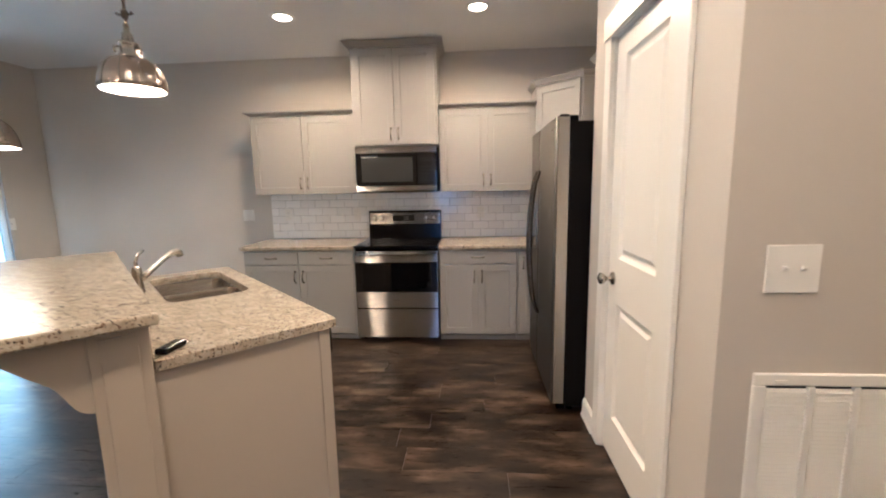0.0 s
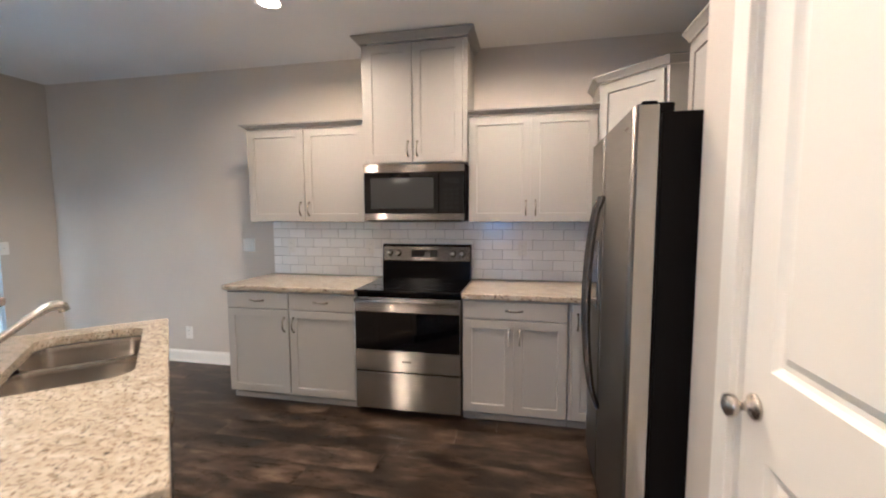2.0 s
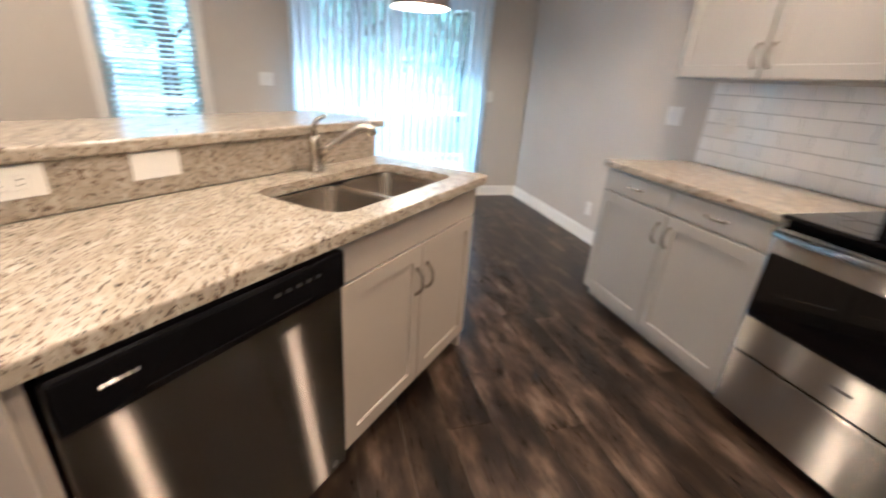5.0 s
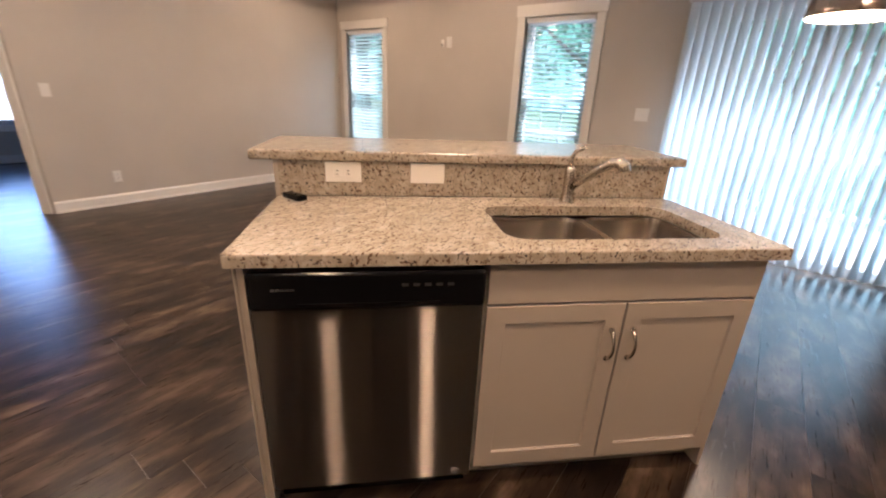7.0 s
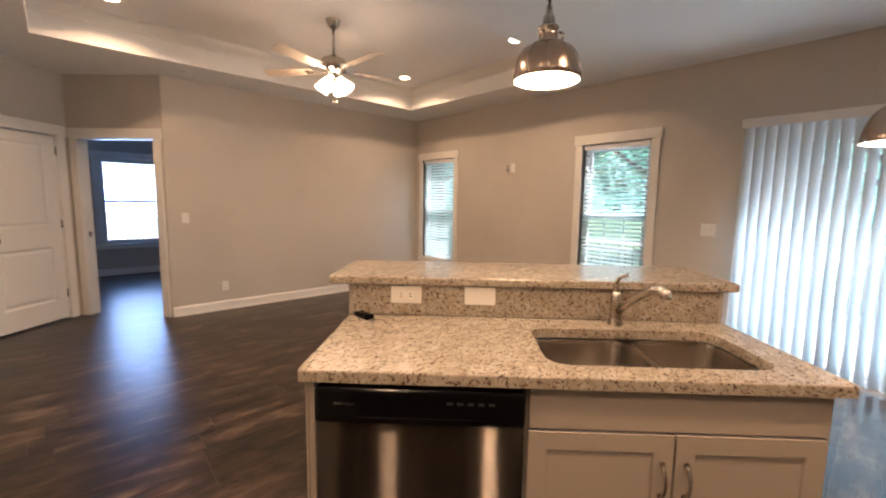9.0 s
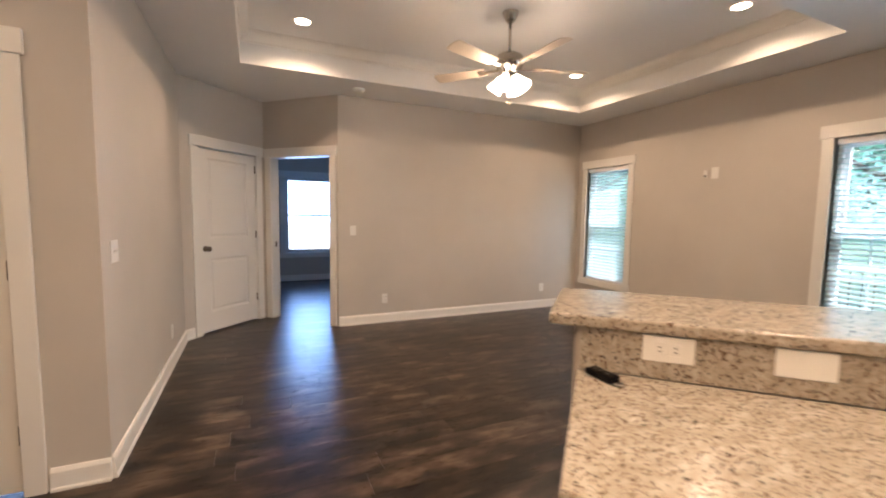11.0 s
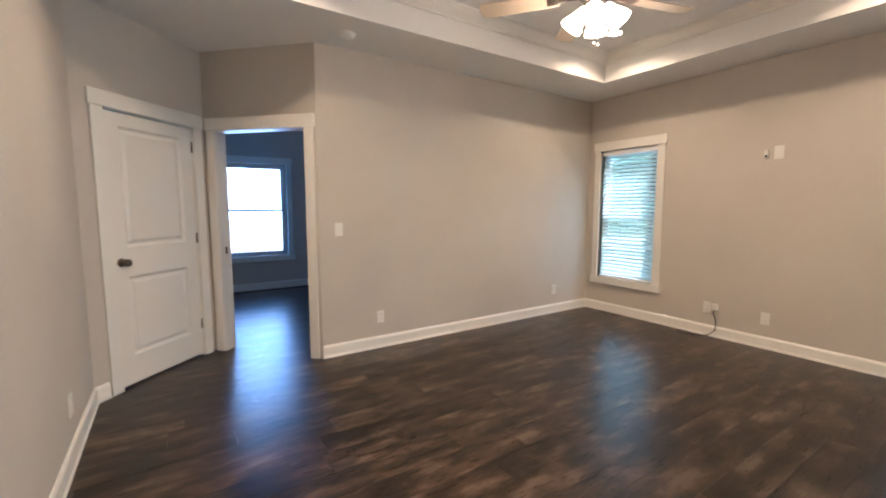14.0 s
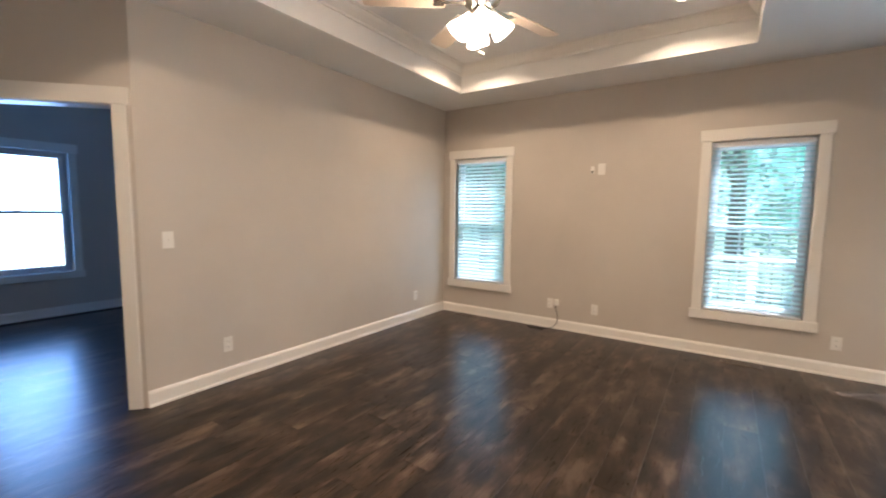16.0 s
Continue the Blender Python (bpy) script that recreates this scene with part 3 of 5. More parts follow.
# sliding glass door
t = thing("sliding_door", pose(X_W, Y_N, 0, 0, 0, -90), kind="structure", label="white vinyl sliding glass door, shut, behind vertical blinds", category="door")
a, b = Y_N - SLIDE[1], Y_N - SLIDE[0]
bm = B()
for r in ((a, a + 0.04, 0.0, 2.05), (b - 0.04, b, 0.0, 2.05), (a + 0.04, b - 0.04, 2.01, 2.05), (a + 0.04, b - 0.04, 0.0, 0.06)):
    box(bm, r[0], r[1], -0.13, -0.03, r[2], r[3])
part("door_frame", bm, M_VINYL, t)
mid = (a + b) / 2
for x0, x1, yy in ((a + 0.04, mid + 0.03, -0.075), (mid - 0.03, b - 0.04, -0.115)):
    bm = B()
    s = 0.07
    box(bm, x0, x0 + s, yy, yy + 0.034, 0.03, 2.01, 0.002)
    box(bm, x1 - s, x1, yy, yy + 0.034, 0.03, 2.01, 0.002)
    box(bm, x0 + s, x1 - s, yy, yy + 0.034, 0.03, 0.11, 0.002)
    box(bm, x0 + s, x1 - s, yy, yy + 0.034, 1.94, 2.01, 0.002)
    leaf = part("door_panel", bm, M_VINYL, t)
    g = part("pane", bx(x0 + s - 0.004, x1 - s + 0.004, yy + 0.015, yy + 0.019, 0.106, 1.944), M_GLASS, leaf)
    g.visible_shadow = False
# flat casing on the side away from the blinds
part("side_casing", bx(a - 0.075, a - 0.004, 0.0, 0.018, 0.0, 2.06, 0.002), M_TRIM, t)
part("side_casing", bx(b + 0.004, b + 0.06, 0.0, 0.018, 0.0, 2.06, 0.002), M_TRIM, t)
part("head_casing", bx(a - 0.075, b + 0.06, 0.0, 0.018, 2.06, 2.13, 0.002), M_TRIM, t)

# sky light in the sliding door's opening
dl = bpy.data.lights.new("slider_daylight", "AREA")
dl.shape, dl.size, dl.size_y, dl.energy, dl.color = "RECTANGLE", 1.86, 1.15, DAY_SLIDER, (0.60, 0.92, 1.0)
new("slider_daylight", dl).matrix_world = look((X_W - 0.02, (SLIDE[0] + SLIDE[1]) / 2, 0.68), (X_W + 1, (SLIDE[0] + SLIDE[1]) / 2, 0.68))



def window_daylight(name, at, towards, w, h, watts, col):
    """Sky light standing in a window's opening."""
    l = bpy.data.lights.new(name, "AREA")
    l.shape, l.size, l.size_y, l.energy, l.color = "RECTANGLE", w, h, watts, col
    new(name, l).matrix_world = look(at, towards)


bmid, bz = (BW[0] + BW[1]) / 2, (BWZ[0] + BWZ[1]) / 2
window_daylight("bedroom_daylight", (bmid, Y_BED - 0.05, bz), (bmid, Y_BED + 1, bz), 0.84, 1.36, DAY_BEDROOM, (0.20, 0.47, 1.0))
for a, b in (W1, W2):
    ym, zm = (a + b) / 2, (WIN_Z[0] + WIN_Z[1]) / 2
    window_daylight("window_daylight", (X_W - 0.062, ym, zm), (X_W + 1, ym, zm), 0.64, 1.48, DAY_WINDOW, (0.5, 0.85, 1.0))

# vertical blinds
t = thing("vertical_blind", pose(X_W + 0.10, 0, 0), "white vertical vane blind drawn across the sliding door", "blind")
part("head_rail", bx(-0.03, 0.03, SLIDE[0] - 0.06, SLIDE[1] + 0.05, 2.075, 2.115, 0.003), M_VINYL, t)
part("valance", bx(0.034, 0.040, SLIDE[0] - 0.07, SLIDE[1] + 0.06, 2.06, 2.135, 0.002), M_VINYL, t, "white valance strip")
n = 26
bm = B()
pts = [(-0.0445 + 0.089 * k / 6, 0.007 * (1 - ((k - 3) / 3) ** 2)) for k in range(7)]
fr = [bm.verts.new((x, y, 0.062)) for x, y in pts]
tp = [bm.verts.new((x, y, 2.072)) for x, y in pts]
fr2 = [bm.verts.new((x, y + 0.0012, 0.062)) for x, y in pts]
tp2 = [bm.verts.new((x, y + 0.0012, 2.072)) for x, y in pts]
for k in range(6):
    bm.faces.new((fr[k], fr[k + 1], tp[k + 1], tp[k])).smooth = True
    bm.faces.new((fr2[k + 1], fr2[k], tp2[k], tp2[k + 1])).smooth = True
    bm.faces.new((fr[k + 1], fr[k], fr2[k], fr2[k + 1]))
bm.faces.new((fr[0], tp[0], tp2[0], fr2[0]))
bm.faces.new((tp[6], fr[6], fr2[6], tp2[6]))
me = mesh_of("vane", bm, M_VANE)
for k in range(n):
    y = SLIDE[0] - 0.02 + (SLIDE[1] - SLIDE[0] + 0.04) * k / (n - 1)
    s = new("vane", me)
    s.parent = t
    s.matrix_basis = pose(0, y, 0, 0, 0, -47 + random.uniform(-3, 3))


# ---- cabinets ----
def shaker(bm, x0, x1, z0, z1, y=0.0, t=0.019, fr=0.057, rec=0.008):
    """A framed front with a sunk flat panel, its face towards -y, in one piece."""
    prev = None
    for ins, yy in ((0.0, y), (0.0, y - t + 0.0015), (0.0015, y - t), (fr - 0.001, y - t), (fr, y - t + 0.001), (fr + 0.002, y - t + rec)):
        ring = [bm.verts.new(c) for c in ((x0 + ins, yy, z0 + ins), (x1 - ins, yy, z0 + ins), (x1 - ins, yy, z1 - ins), (x0 + ins, yy, z1 - ins))]
        if prev:
            for k in range(4):
                bm.faces.new((prev[k], prev[(k + 1) % 4], ring[(k + 1) % 4], ring[k]))
        else:
            bm.faces.new(ring)
        prev = ring
    bm.faces.new(prev)
    return bm


def pull(parent, x, z, y, upright=True, L=0.10):
    """An arched bar pull with flared feet."""
    bm = B()
    n = 12
    pts, rs = [], []
    for k in range(n + 1):
        f = k / n
        s = (f - 0.5) * L
        out = 0.028 * math.sin(math.pi * f) ** 0.6 + 0.001
        pts.append((0, -out, s) if upright else (s, -out, 0))
        rs.append(0.0072 - 0.0026 * math.sin(math.pi * f))
    tube(bm, pts, rs, 8)
    for s in (-L / 2, L / 2):
        c = (0, 0, s) if upright else (s, 0, 0)
        tube(bm, [(c[0], 0.0, c[2]), (c[0], -0.004, c[2])], 0.0085, 10)
    return part("handle", bm, M_NICKEL, parent, "satin nickel arched pull", pose(x, y, z))


def base_unit(name, x0, w, cols, label, kick=0.10, front=3.955, back=4.555, pulls="pair"):
    """A base cabinet on its toe kick; cols: one list of (from, to) for the drawers and one for the doors."""
    t = thing(name, pose(x0, front, 0), label, "cabinet", "kitchen base cabinets")
    d = back - front
    part("body", bx(0, w, 0.001, d, kick, 0.876, 0.001), M_CAB, t)
    part("toe_kick", bx(0.002, w - 0.002, 0.05, d, FZ, kick), M_CAB, t)
    part("shoe_moulding", bx(0.0, w, 0.034, 0.049, FZ, 0.075, 0.004), M_CAB, t)
    for a, b in cols[0]:
        dr = part("drawer_front", bx(a, b, -0.019, -0.0005, 0.752, 0.866, 0.002), M_CAB, t)
        pull(dr, (a + b) / 2, 0.808, -0.019, False)
    for k, (a, b, side) in enumerate(cols[1]):
        dd = part("door", shaker(B(), a, b, kick + 0.008, 0.742 if cols[0] else 0.865, -0.0005), M_CAB, t)
        pull(dd, a + 0.032 if side == "l" else b - 0.032, 0.635 if cols[0] else 0.755, -0.0195)
    return t


def crown(bm, outline, z0, z1, out):
    """A sprung moulding along a run of corner points (front towards -y / to the right of the run), flaring outwards."""
    pts = [Vector(p) for p in outline]
    rows = []
    prof = [(0.0, z0), (0.006, z0), (0.010, z0 + 0.010), (out * 0.55, z0 + (z1 - z0) * 0.5), (out * 0.85, z1 - 0.010), (out, z1 - 0.009), (out, z1), (0.0, z1)]
    for i, p in enumerate(pts):
        ds = []
        if i > 0:
            ds.append((p - pts[i - 1]).normalized())
        if i < len(pts) - 1:
            ds.append((pts[i + 1] - p).normalized())
        ns = [Vector((d.y, -d.x)) for d in ds]
        n = sum(ns, Vector((0, 0)))
        n = n.normalized() / max(0.35, n.normalized().dot(ns[0]))
        rows.append([bm.verts.new((p.x + n.x * o, p.y + n.y * o, z)) for o, z in prof])
    m = len(prof)
    for a, b in zip(rows, rows[1:]):
        for k in range(m):
            bm.faces.new((a[k], b[k], b[(k + 1) % m], a[(k + 1) % m]))
    bm.faces.new(rows[0])
    bm.faces.new(rows[-1][::-1])
    return bm


def wall_unit(name, x0, x1, z0, z1, front, label, doors, crown_h=0.034, out=0.042, ends=(True, True)):
    """A wall cabinet with framed doors and a small crown on top."""
    t = thing(name, pose(x0, front, 0), label, "cabinet", "kitchen wall cabinets")
    w, d = x1 - x0, Y_N - 0.004 - front
    part("body", bx(0, w, 0.001, d, z0, z1, 0.001), M_CAB, t)
    for a, b, side in doors:
        dd = part("door", shaker(B(), a, b, z0 + 0.006, z1 - 0.012, -0.0005), M_CAB, t)
        pull(dd, a + 0.030 if side == "l" else b - 0.030, z0 + 0.10, -0.0195)
    run = ([(0, d)] if ends[0] else []) + [(0, -0.02), (w, -0.02)] + ([(w, d)] if ends[1] else [])
    part("crown", crown(B(), run, z1 + 0.0005, z1 + crown_h, out), M_CAB, t, "gray crown moulding")
    return t


XL0, XR0, XR1 = -1.82, -0.025, 0.660
RX0, RX1 = -0.786, -0.031
base_unit("base_cabinet", XL0, RX0 - 0.003 - XL0, ([(0.006, 0.510), (0.520, 1.023)], [(0.006, 0.510, "r"), (0.520, 1.023, "l")]), "light gray base cabinet, two drawers over two doors")
base_unit("base_cabinet", XR0, XR1 - XR0 - 0.002, ([(0.006, 0.676)], [(0.006, 0.339, "r"), (0.345, 0.676, "l")]), "light gray base cabinet, one drawer over two doors")
t = base_unit("corner_base_cabinet", XR1 + 0.002, 0.80, ([], [(0.018, 0.30, "l")]), "light gray corner base cabinet, narrow door, beside the refrigerator")

wall_unit("wall_cabinet", -1.812, -0.812, 1.38, 2.108, 4.255, "light gray two-door wall cabinet with crown moulding", [(0.004, 0.488, "r"), (0.498, 0.994, "l")], ends=(True, False))
wall_unit("wall_cabinet", -0.029, 0.850, 1.38, 2.128, 4.255, "light gray two-door wall cabinet beside the range hood", [(0.004, 0.438, "r"), (0.444, 0.874, "l")], ends=(False, False))
wall_unit("hood_cabinet", -0.810, -0.031, 1.805, 2.652, 4.19, "tall light gray cabinet above the microwave, deep crown", [(0.028, 0.383, "r"), (0.391, 0.750, "l")], 0.050, 0.052)

# angled corner wall cabinet
CX, CY = 0.853, 4.255
t = thing("corner_wall_cabinet", pose(CX, CY, 0), "tall light gray angled corner wall cabinet with crown", "cabinet", "kitchen wall cabinets")
bm = B()
ol = [(0, 0), (0.33, -0.33), (0.64, -0.33), (0.64, 0.306), (0, 0.306)]
lo = [bm.verts.new((x, y, 1.38)) for x, y in ol]
hi = [bm.verts.new((x, y, 2.290)) for x, y in ol]
bm.faces.new(lo[::-1])
bm.faces.new(hi)
for k in range(5):
    bm.faces.new((lo[k], lo[(k + 1) % 5], hi[(k + 1) % 5], hi[k]))
part("body", bm, M_CAB, t)
dd = part("door", shaker(B(), 0.02, 0.447, 1.39, 2.275, -0.001), M_CAB, t, at=pose(0, 0, 0, 0, 0, -45))
pull(dd, 0.415, 1.49, -0.0205)
part("crown", crown(B(), [(0, 0.306), (-0.008, -0.02), (0.322, -0.35), (0.64, -0.35)], 2.2905, 2.334, 0.040), M_CAB, t, "gray crown moulding")

# cabinet over the refrigerator
t = thing("fridge_top_cabinet", pose(1.20, 3.62, 0, 0, 0, -90), "light gray two-door cabinet above the refrigerator", "cabinet", "kitchen wall cabinets")
part("body", bx(0, 0.87, 0.001, 0.296, 1.87, 2.290, 0.001), M_CAB, t)
for a, b, s in ((0.006, 0.430, "r"), (0.438, 0.864, "l")):
    dd = part("door", shaker(B(), a, b, 1.876, 2.278, -0.0005), M_CAB, t)
    pull(dd, a + 0.03 if s == "l" else b - 0.03, 1.97, -0.0195)
part("crown", crown(B(), [(0, -0.02), (0.87, -0.02)], 2.2905, 2.334, 0.040), M_CAB, t, "gray crown moulding")


# ---- countertops ----
def slab(bm, x0, x1, y0, y1, z0, z1):
    return box(bm, x0, x1, y0, y1, z0, z1, 0.006, 2)


tagged(part("countertop", slab(B(), -1.852, RX0 - 0.002, 3.925, 4.561, 0.878, 0.915), M_GRANITE), "speckled cream granite countertop on the base cabinet", "countertop")
tagged(part("countertop", slab(B(), RX1 + 0.002, 1.495, 3.925, 4.561, 0.878, 0.915), M_GRANITE), "speckled cream granite countertop beside the range", "countertop")


# ---- range ----
t = thing("range", pose(RX0, 3.93, 0), "stainless electric range with black glass top", "range")
W = RX1 - RX0
part("body", bx(0.002, W - 0.002, 0.03, 0.62, FZ + 0.032, 0.900, 0.002), M_BLACK, t)
ct = part("cooktop", bx(0, W, -0.012, 0.60, 0.9005, 0.918, 0.005, 2), M_BLKGLASS, t, "black ceramic glass cooktop")
for cx, cy, r in ((0.19, 0.16, 0.10), (0.56, 0.16, 0.085), (0.19, 0.43, 0.075), (0.56, 0.43, 0.10)):
    bm = B()
    lathe(bm, [(r, 0), (r, 0.0004), (r - 0.003, 0.0004), (r - 0.003, 0)], 40)
    part("burner_ring", bm, M_GREYGLASS, ct, "", pose(cx, cy, 0.9182))
bm = B()
prism(bm, [(0.545, 0.9185), (0.62, 0.9185), (0.62, 1.185), (0.60, 1.196), (0.575, 1.196), (0.562, 1.185)], 0.012, W - 0.012)
part("backguard", bm, M_BLACK, t, "black sloping backguard")
cp = part("control_panel", bx(0.020, W - 0.020, -0.006, 0.0, 0.0, 0.115, 0.002), M_STEEL, t, "stainless control panel", pose(0, 0.5560, 1.062, -4, 0, 0))
part("display", bx(0.255, 0.475, -0.0085, -0.006, 0.03, 0.088, 0.001), M_BLKGLASS, cp, "dark clock display")
for k in range(6):
    part("button", bx(0.37 + 0.016 * (k % 3), 0.381 + 0.016 * (k % 3), -0.0095, -0.0085, 0.036 + 0.022 * (k // 3), 0.048 + 0.022 * (k // 3)), M_SLATE, cp)
for x in (0.075, 0.148, W - 0.155, W - 0.082):
    bm = B()
    lathe(bm, [(0, 0), (0.025, 0), (0.026, 0.004), (0.021, 0.008), (0.019, 0.026), (0.016, 0.029), (0, 0.029)], 24)
    box(bm, -0.004, 0.004, -0.019, 0.019, 0.026, 0.034, 0.001)
    part("knob", bm, M_NICKEL, cp, "round stainless knob", pose(x, -0.006, 0.06, 90, 0, 0))
od = part("oven_door", bx(0.004, W - 0.004, -0.014, 0.028, 0.350, 0.868, 0.004, 2), M_STEEL, t, "stainless oven door")
part("oven_window", bx(0.010, W - 0.010, -0.0165, -0.014, 0.500, 0.770, 0.001), M_BLKGLASS, od, "black glass oven window")
bm = B()
tube(bm, [(0.02, -0.048, 0.852), (W - 0.02, -0.048, 0.852)], 0.0135, 14)
for x in (0.045, W - 0.045):
    tube(bm, [(x, -0.048, 0.852), (x, -0.012, 0.846)], 0.010, 10)
part("oven_handle", bm, M_STEEL, od, "stainless bar handle")
part("badge", bx(W / 2 - 0.035, W / 2 + 0.035, -0.0155, -0.0142, 0.42, 0.43), M_SLATE, od)
dw = part("storage_drawer", bx(0.004, W - 0.004, -0.014, 0.028, 0.075, 0.340, 0.005, 2), M_STEEL, t, "stainless storage drawer")
part("drawer_lip", bx(0.02, W - 0.02, -0.018, -0.014, 0.325, 0.338, 0.001), M_STEEL, dw)
for x in (0.05, W - 0.05):
    for y in (0.08, 0.55):
        bm = B()
        tube(bm, [(x, y, FZ), (x, y, FZ + 0.033)], 0.016, 12)
        part("foot", bm, M_BLACK, t)

# ---- over-range microwave ----
t = thing("microwave", pose(-0.797, 4.165, 0), "stainless over-range microwave with dark window", "microwave")
MW = 0.752
part("body", bx(0, MW, 0.02, 0.39, 1.385, 1.798, 0.003), M_BLACK, t)
part("top_trim", bx(0.0, MW, -0.008, 0.019, 1.737, 1.797, 0.004), M_STEEL, t, "stainless top band")
part("bottom_trim", bx(0.0, MW, -0.008, 0.019, 1.392, 1.442, 0.004), M_STEEL, t, "stainless bottom band")
md = part("door", bx(0.003, 0.565, -0.006, 0.019, 1.4425, 1.7365, 0.002), M_BLKGLASS, t, "black glass door")
part("window", bx(0.055, 0.53, -0.0075, -0.006, 1.478, 1.70, 0.002), M_GREYGLASS, md, "gray mesh window")
kp = part("keypad", bx(0.567, MW - 0.003, -0.006, 0.019, 1.4425, 1.7365, 0.002), M_BLKGLASS, t, "black touch keypad")
part("display", bx(0.60, 0.715, -0.0072, -0.006, 1.655, 1.695), M_KEY, kp)
for r in range(5):
    for c in range(3):
        part("key", bx(0.602 + 0.04 * c, 0.632 + 0.04 * c, -0.0068, -0.006, 1.475 + 0.032 * r, 1.492 + 0.032 * r), M_KEY, kp)
part("vent_grille", bx(0.03, MW - 0.03, 0.06, 0.30, 1.378, 1.3845, 0.001), M_SLATE, t, "vent underneath")

# ---- refrigerator ----
t = thing("refrigerator", pose(0.745, 3.715, 0, 0, 0, -90), "side-by-side stainless refrigerator with black sides", "refrigerator")
FW = 0.945
part("body", bx(0.004, FW - 0.004, 0.085, 0.715, FZ + 0.03, 1.775, 0.004), M_BLKSIDE, t, "black textured cabinet")
part("base_grille", bx(0.01, FW - 0.01, 0.035, 0.085, FZ + 0.012, 0.080, 0.003), M_BLACK, t, "black toe grille")


def fridge_door(x0, x1):
    bm = B()
    n = 10
    pts = [(x0 + (x1 - x0) * k / n, 0.001 - 0.001 * math.sin(math.pi * k / n)) for k in range(n + 1)]
    fr = [(x, y) for x, y in pts] + [(x1, 0.074), (x0, 0.074)]
    lo = [bm.verts.new((x, y, 0.084)) for x, y in fr]
    hi = [bm.verts.new((x, y, 1.800)) for x, y in fr]
    m = len(fr)
    for k in range(m):
        f = bm.faces.new((lo[k], lo[(k + 1) % m], hi[(k + 1) % m], hi[k]))
        f.smooth = k < n
    bm.faces.new(lo[::-1])
    bm.faces.new(hi)
    return bm


SPLIT = 0.365
d1 = part("freezer_door", fridge_door(0.003, SPLIT - 0.003), M_SLATE, t, "dark stainless freezer door")
d2 = part("fridge_door", fridge_door(SPLIT + 0.003, FW - 0.003), M_SLATE, t, "dark stainless fresh-food door")
part("door_edge_trim", bx(FW - 0.0028, FW - 0.001, 0.010, 0.073, 0.086, 1.798), M_STEEL, d2, "pale metal door edge")
part("gasket", bx(0.012, FW - 0.012, 0.0745, 0.0845, 0.09, 1.77), M_BLACK, t)
for dd, x in ((d1, SPLIT - 0.045), (d2, SPLIT + 0.045)):
    bm = B()
    pts = []
    for k in range(17):
        f = k / 16
        pts.append((x, -0.004 - 0.062 * math.sin(math.pi * f) ** 0.55, 0.50 + 1.02 * f))
    tube(bm, pts, [0.016 - 0.003 * abs(2 * k / 16 - 1) for k in range(17)], 12)
    part("handle", bm, M_STEELDIM, dd, "long bowed stainless handle")
dp = part("dispenser", bx(0.055, SPLIT - 0.085, -0.003, 0.004, 0.95, 1.30, 0.004), M_BLKGLASS, d1, "black ice and water dispenser")
part("badge", bx(FW - 0.165, FW - 0.095, 0.001, 0.008, 1.732, 1.756, 0.003), M_BLACK, d2, "dark nameplate")
part("badge_bars", bx(FW - 0.158, FW - 0.102, -0.0003, 0.001, 1.740, 1.748), M_STEEL, d2)
for x in (0.035, FW - 0.035):
    bm = bx(x - 0.022, x + 0.022, 0.022, 0.072, 1.8005, 1.814, 0.004)
    box(bm, x - 0.018, x + 0.018, 0.0722, 0.125, 1.7755, 1.808, 0.004)
    part("hinge_cover", bm, M_BLACK, t)
for x in (0.05, FW - 0.05):
    bm = B()
    tube(bm, [(x, 0.12, FZ), (x, 0.12, FZ + 0.031)], 0.02, 12)
    tube(bm, [(x, 0.66, FZ), (x, 0.66, FZ + 0.031)], 0.02, 12)
    part("roller", bm, M_BLACK, t)


# ---- island, turned 45 degrees ----
ISL = pose(-0.272, 1.891, 0, 0, 0, 135.2)
IL = 1.572
# sink base
t = thing("sink_cabinet", ISL @ pose(0.668, 0.05, 0), "light gray sink base cabinet, false front over two doors", "cabinet")
SW_ = 0.866
part("body", bx(0, SW_, 0.001, 0.545, 0.13, 0.68, 0.001), M_ISLAND, t)
part("rear_panel", bx(0, SW_, 0.53, 0.545, 0.6805, 0.876), M_ISLAND, t)
part("side_panel", bx(0, 0.016, 0.02, 0.529, 0.6805, 0.876), M_ISLAND, t)
part("side_panel", bx(SW_ - 0.016, SW_, 0.02, 0.529, 0.6805, 0.876), M_ISLAND, t)
part("face_frame", bx(0, SW_, 0.001, 0.0195, 0.6805, 0.876, 0.001), M_ISLAND, t)
part("toe_kick", bx(0.002, SW_ - 0.002, 0.06, 0.545, FZ, 0.13), M_ISLAND, t)
part("false_front", bx(0.006, SW_ - 0.006, -0.019, -0.0005, 0.748, 0.872, 0.002), M_ISLAND, t)
for a, b, s in ((0.006, 0.430, "r"), (0.436, SW_ - 0.006, "l")):
    dd = part("door", shaker(B(), a, b, 0.140, 0.740, -0.0005), M_ISLAND, t)
    pull(dd, a + 0.032 if s == "l" else b - 0.032, 0.600, -0.0195)

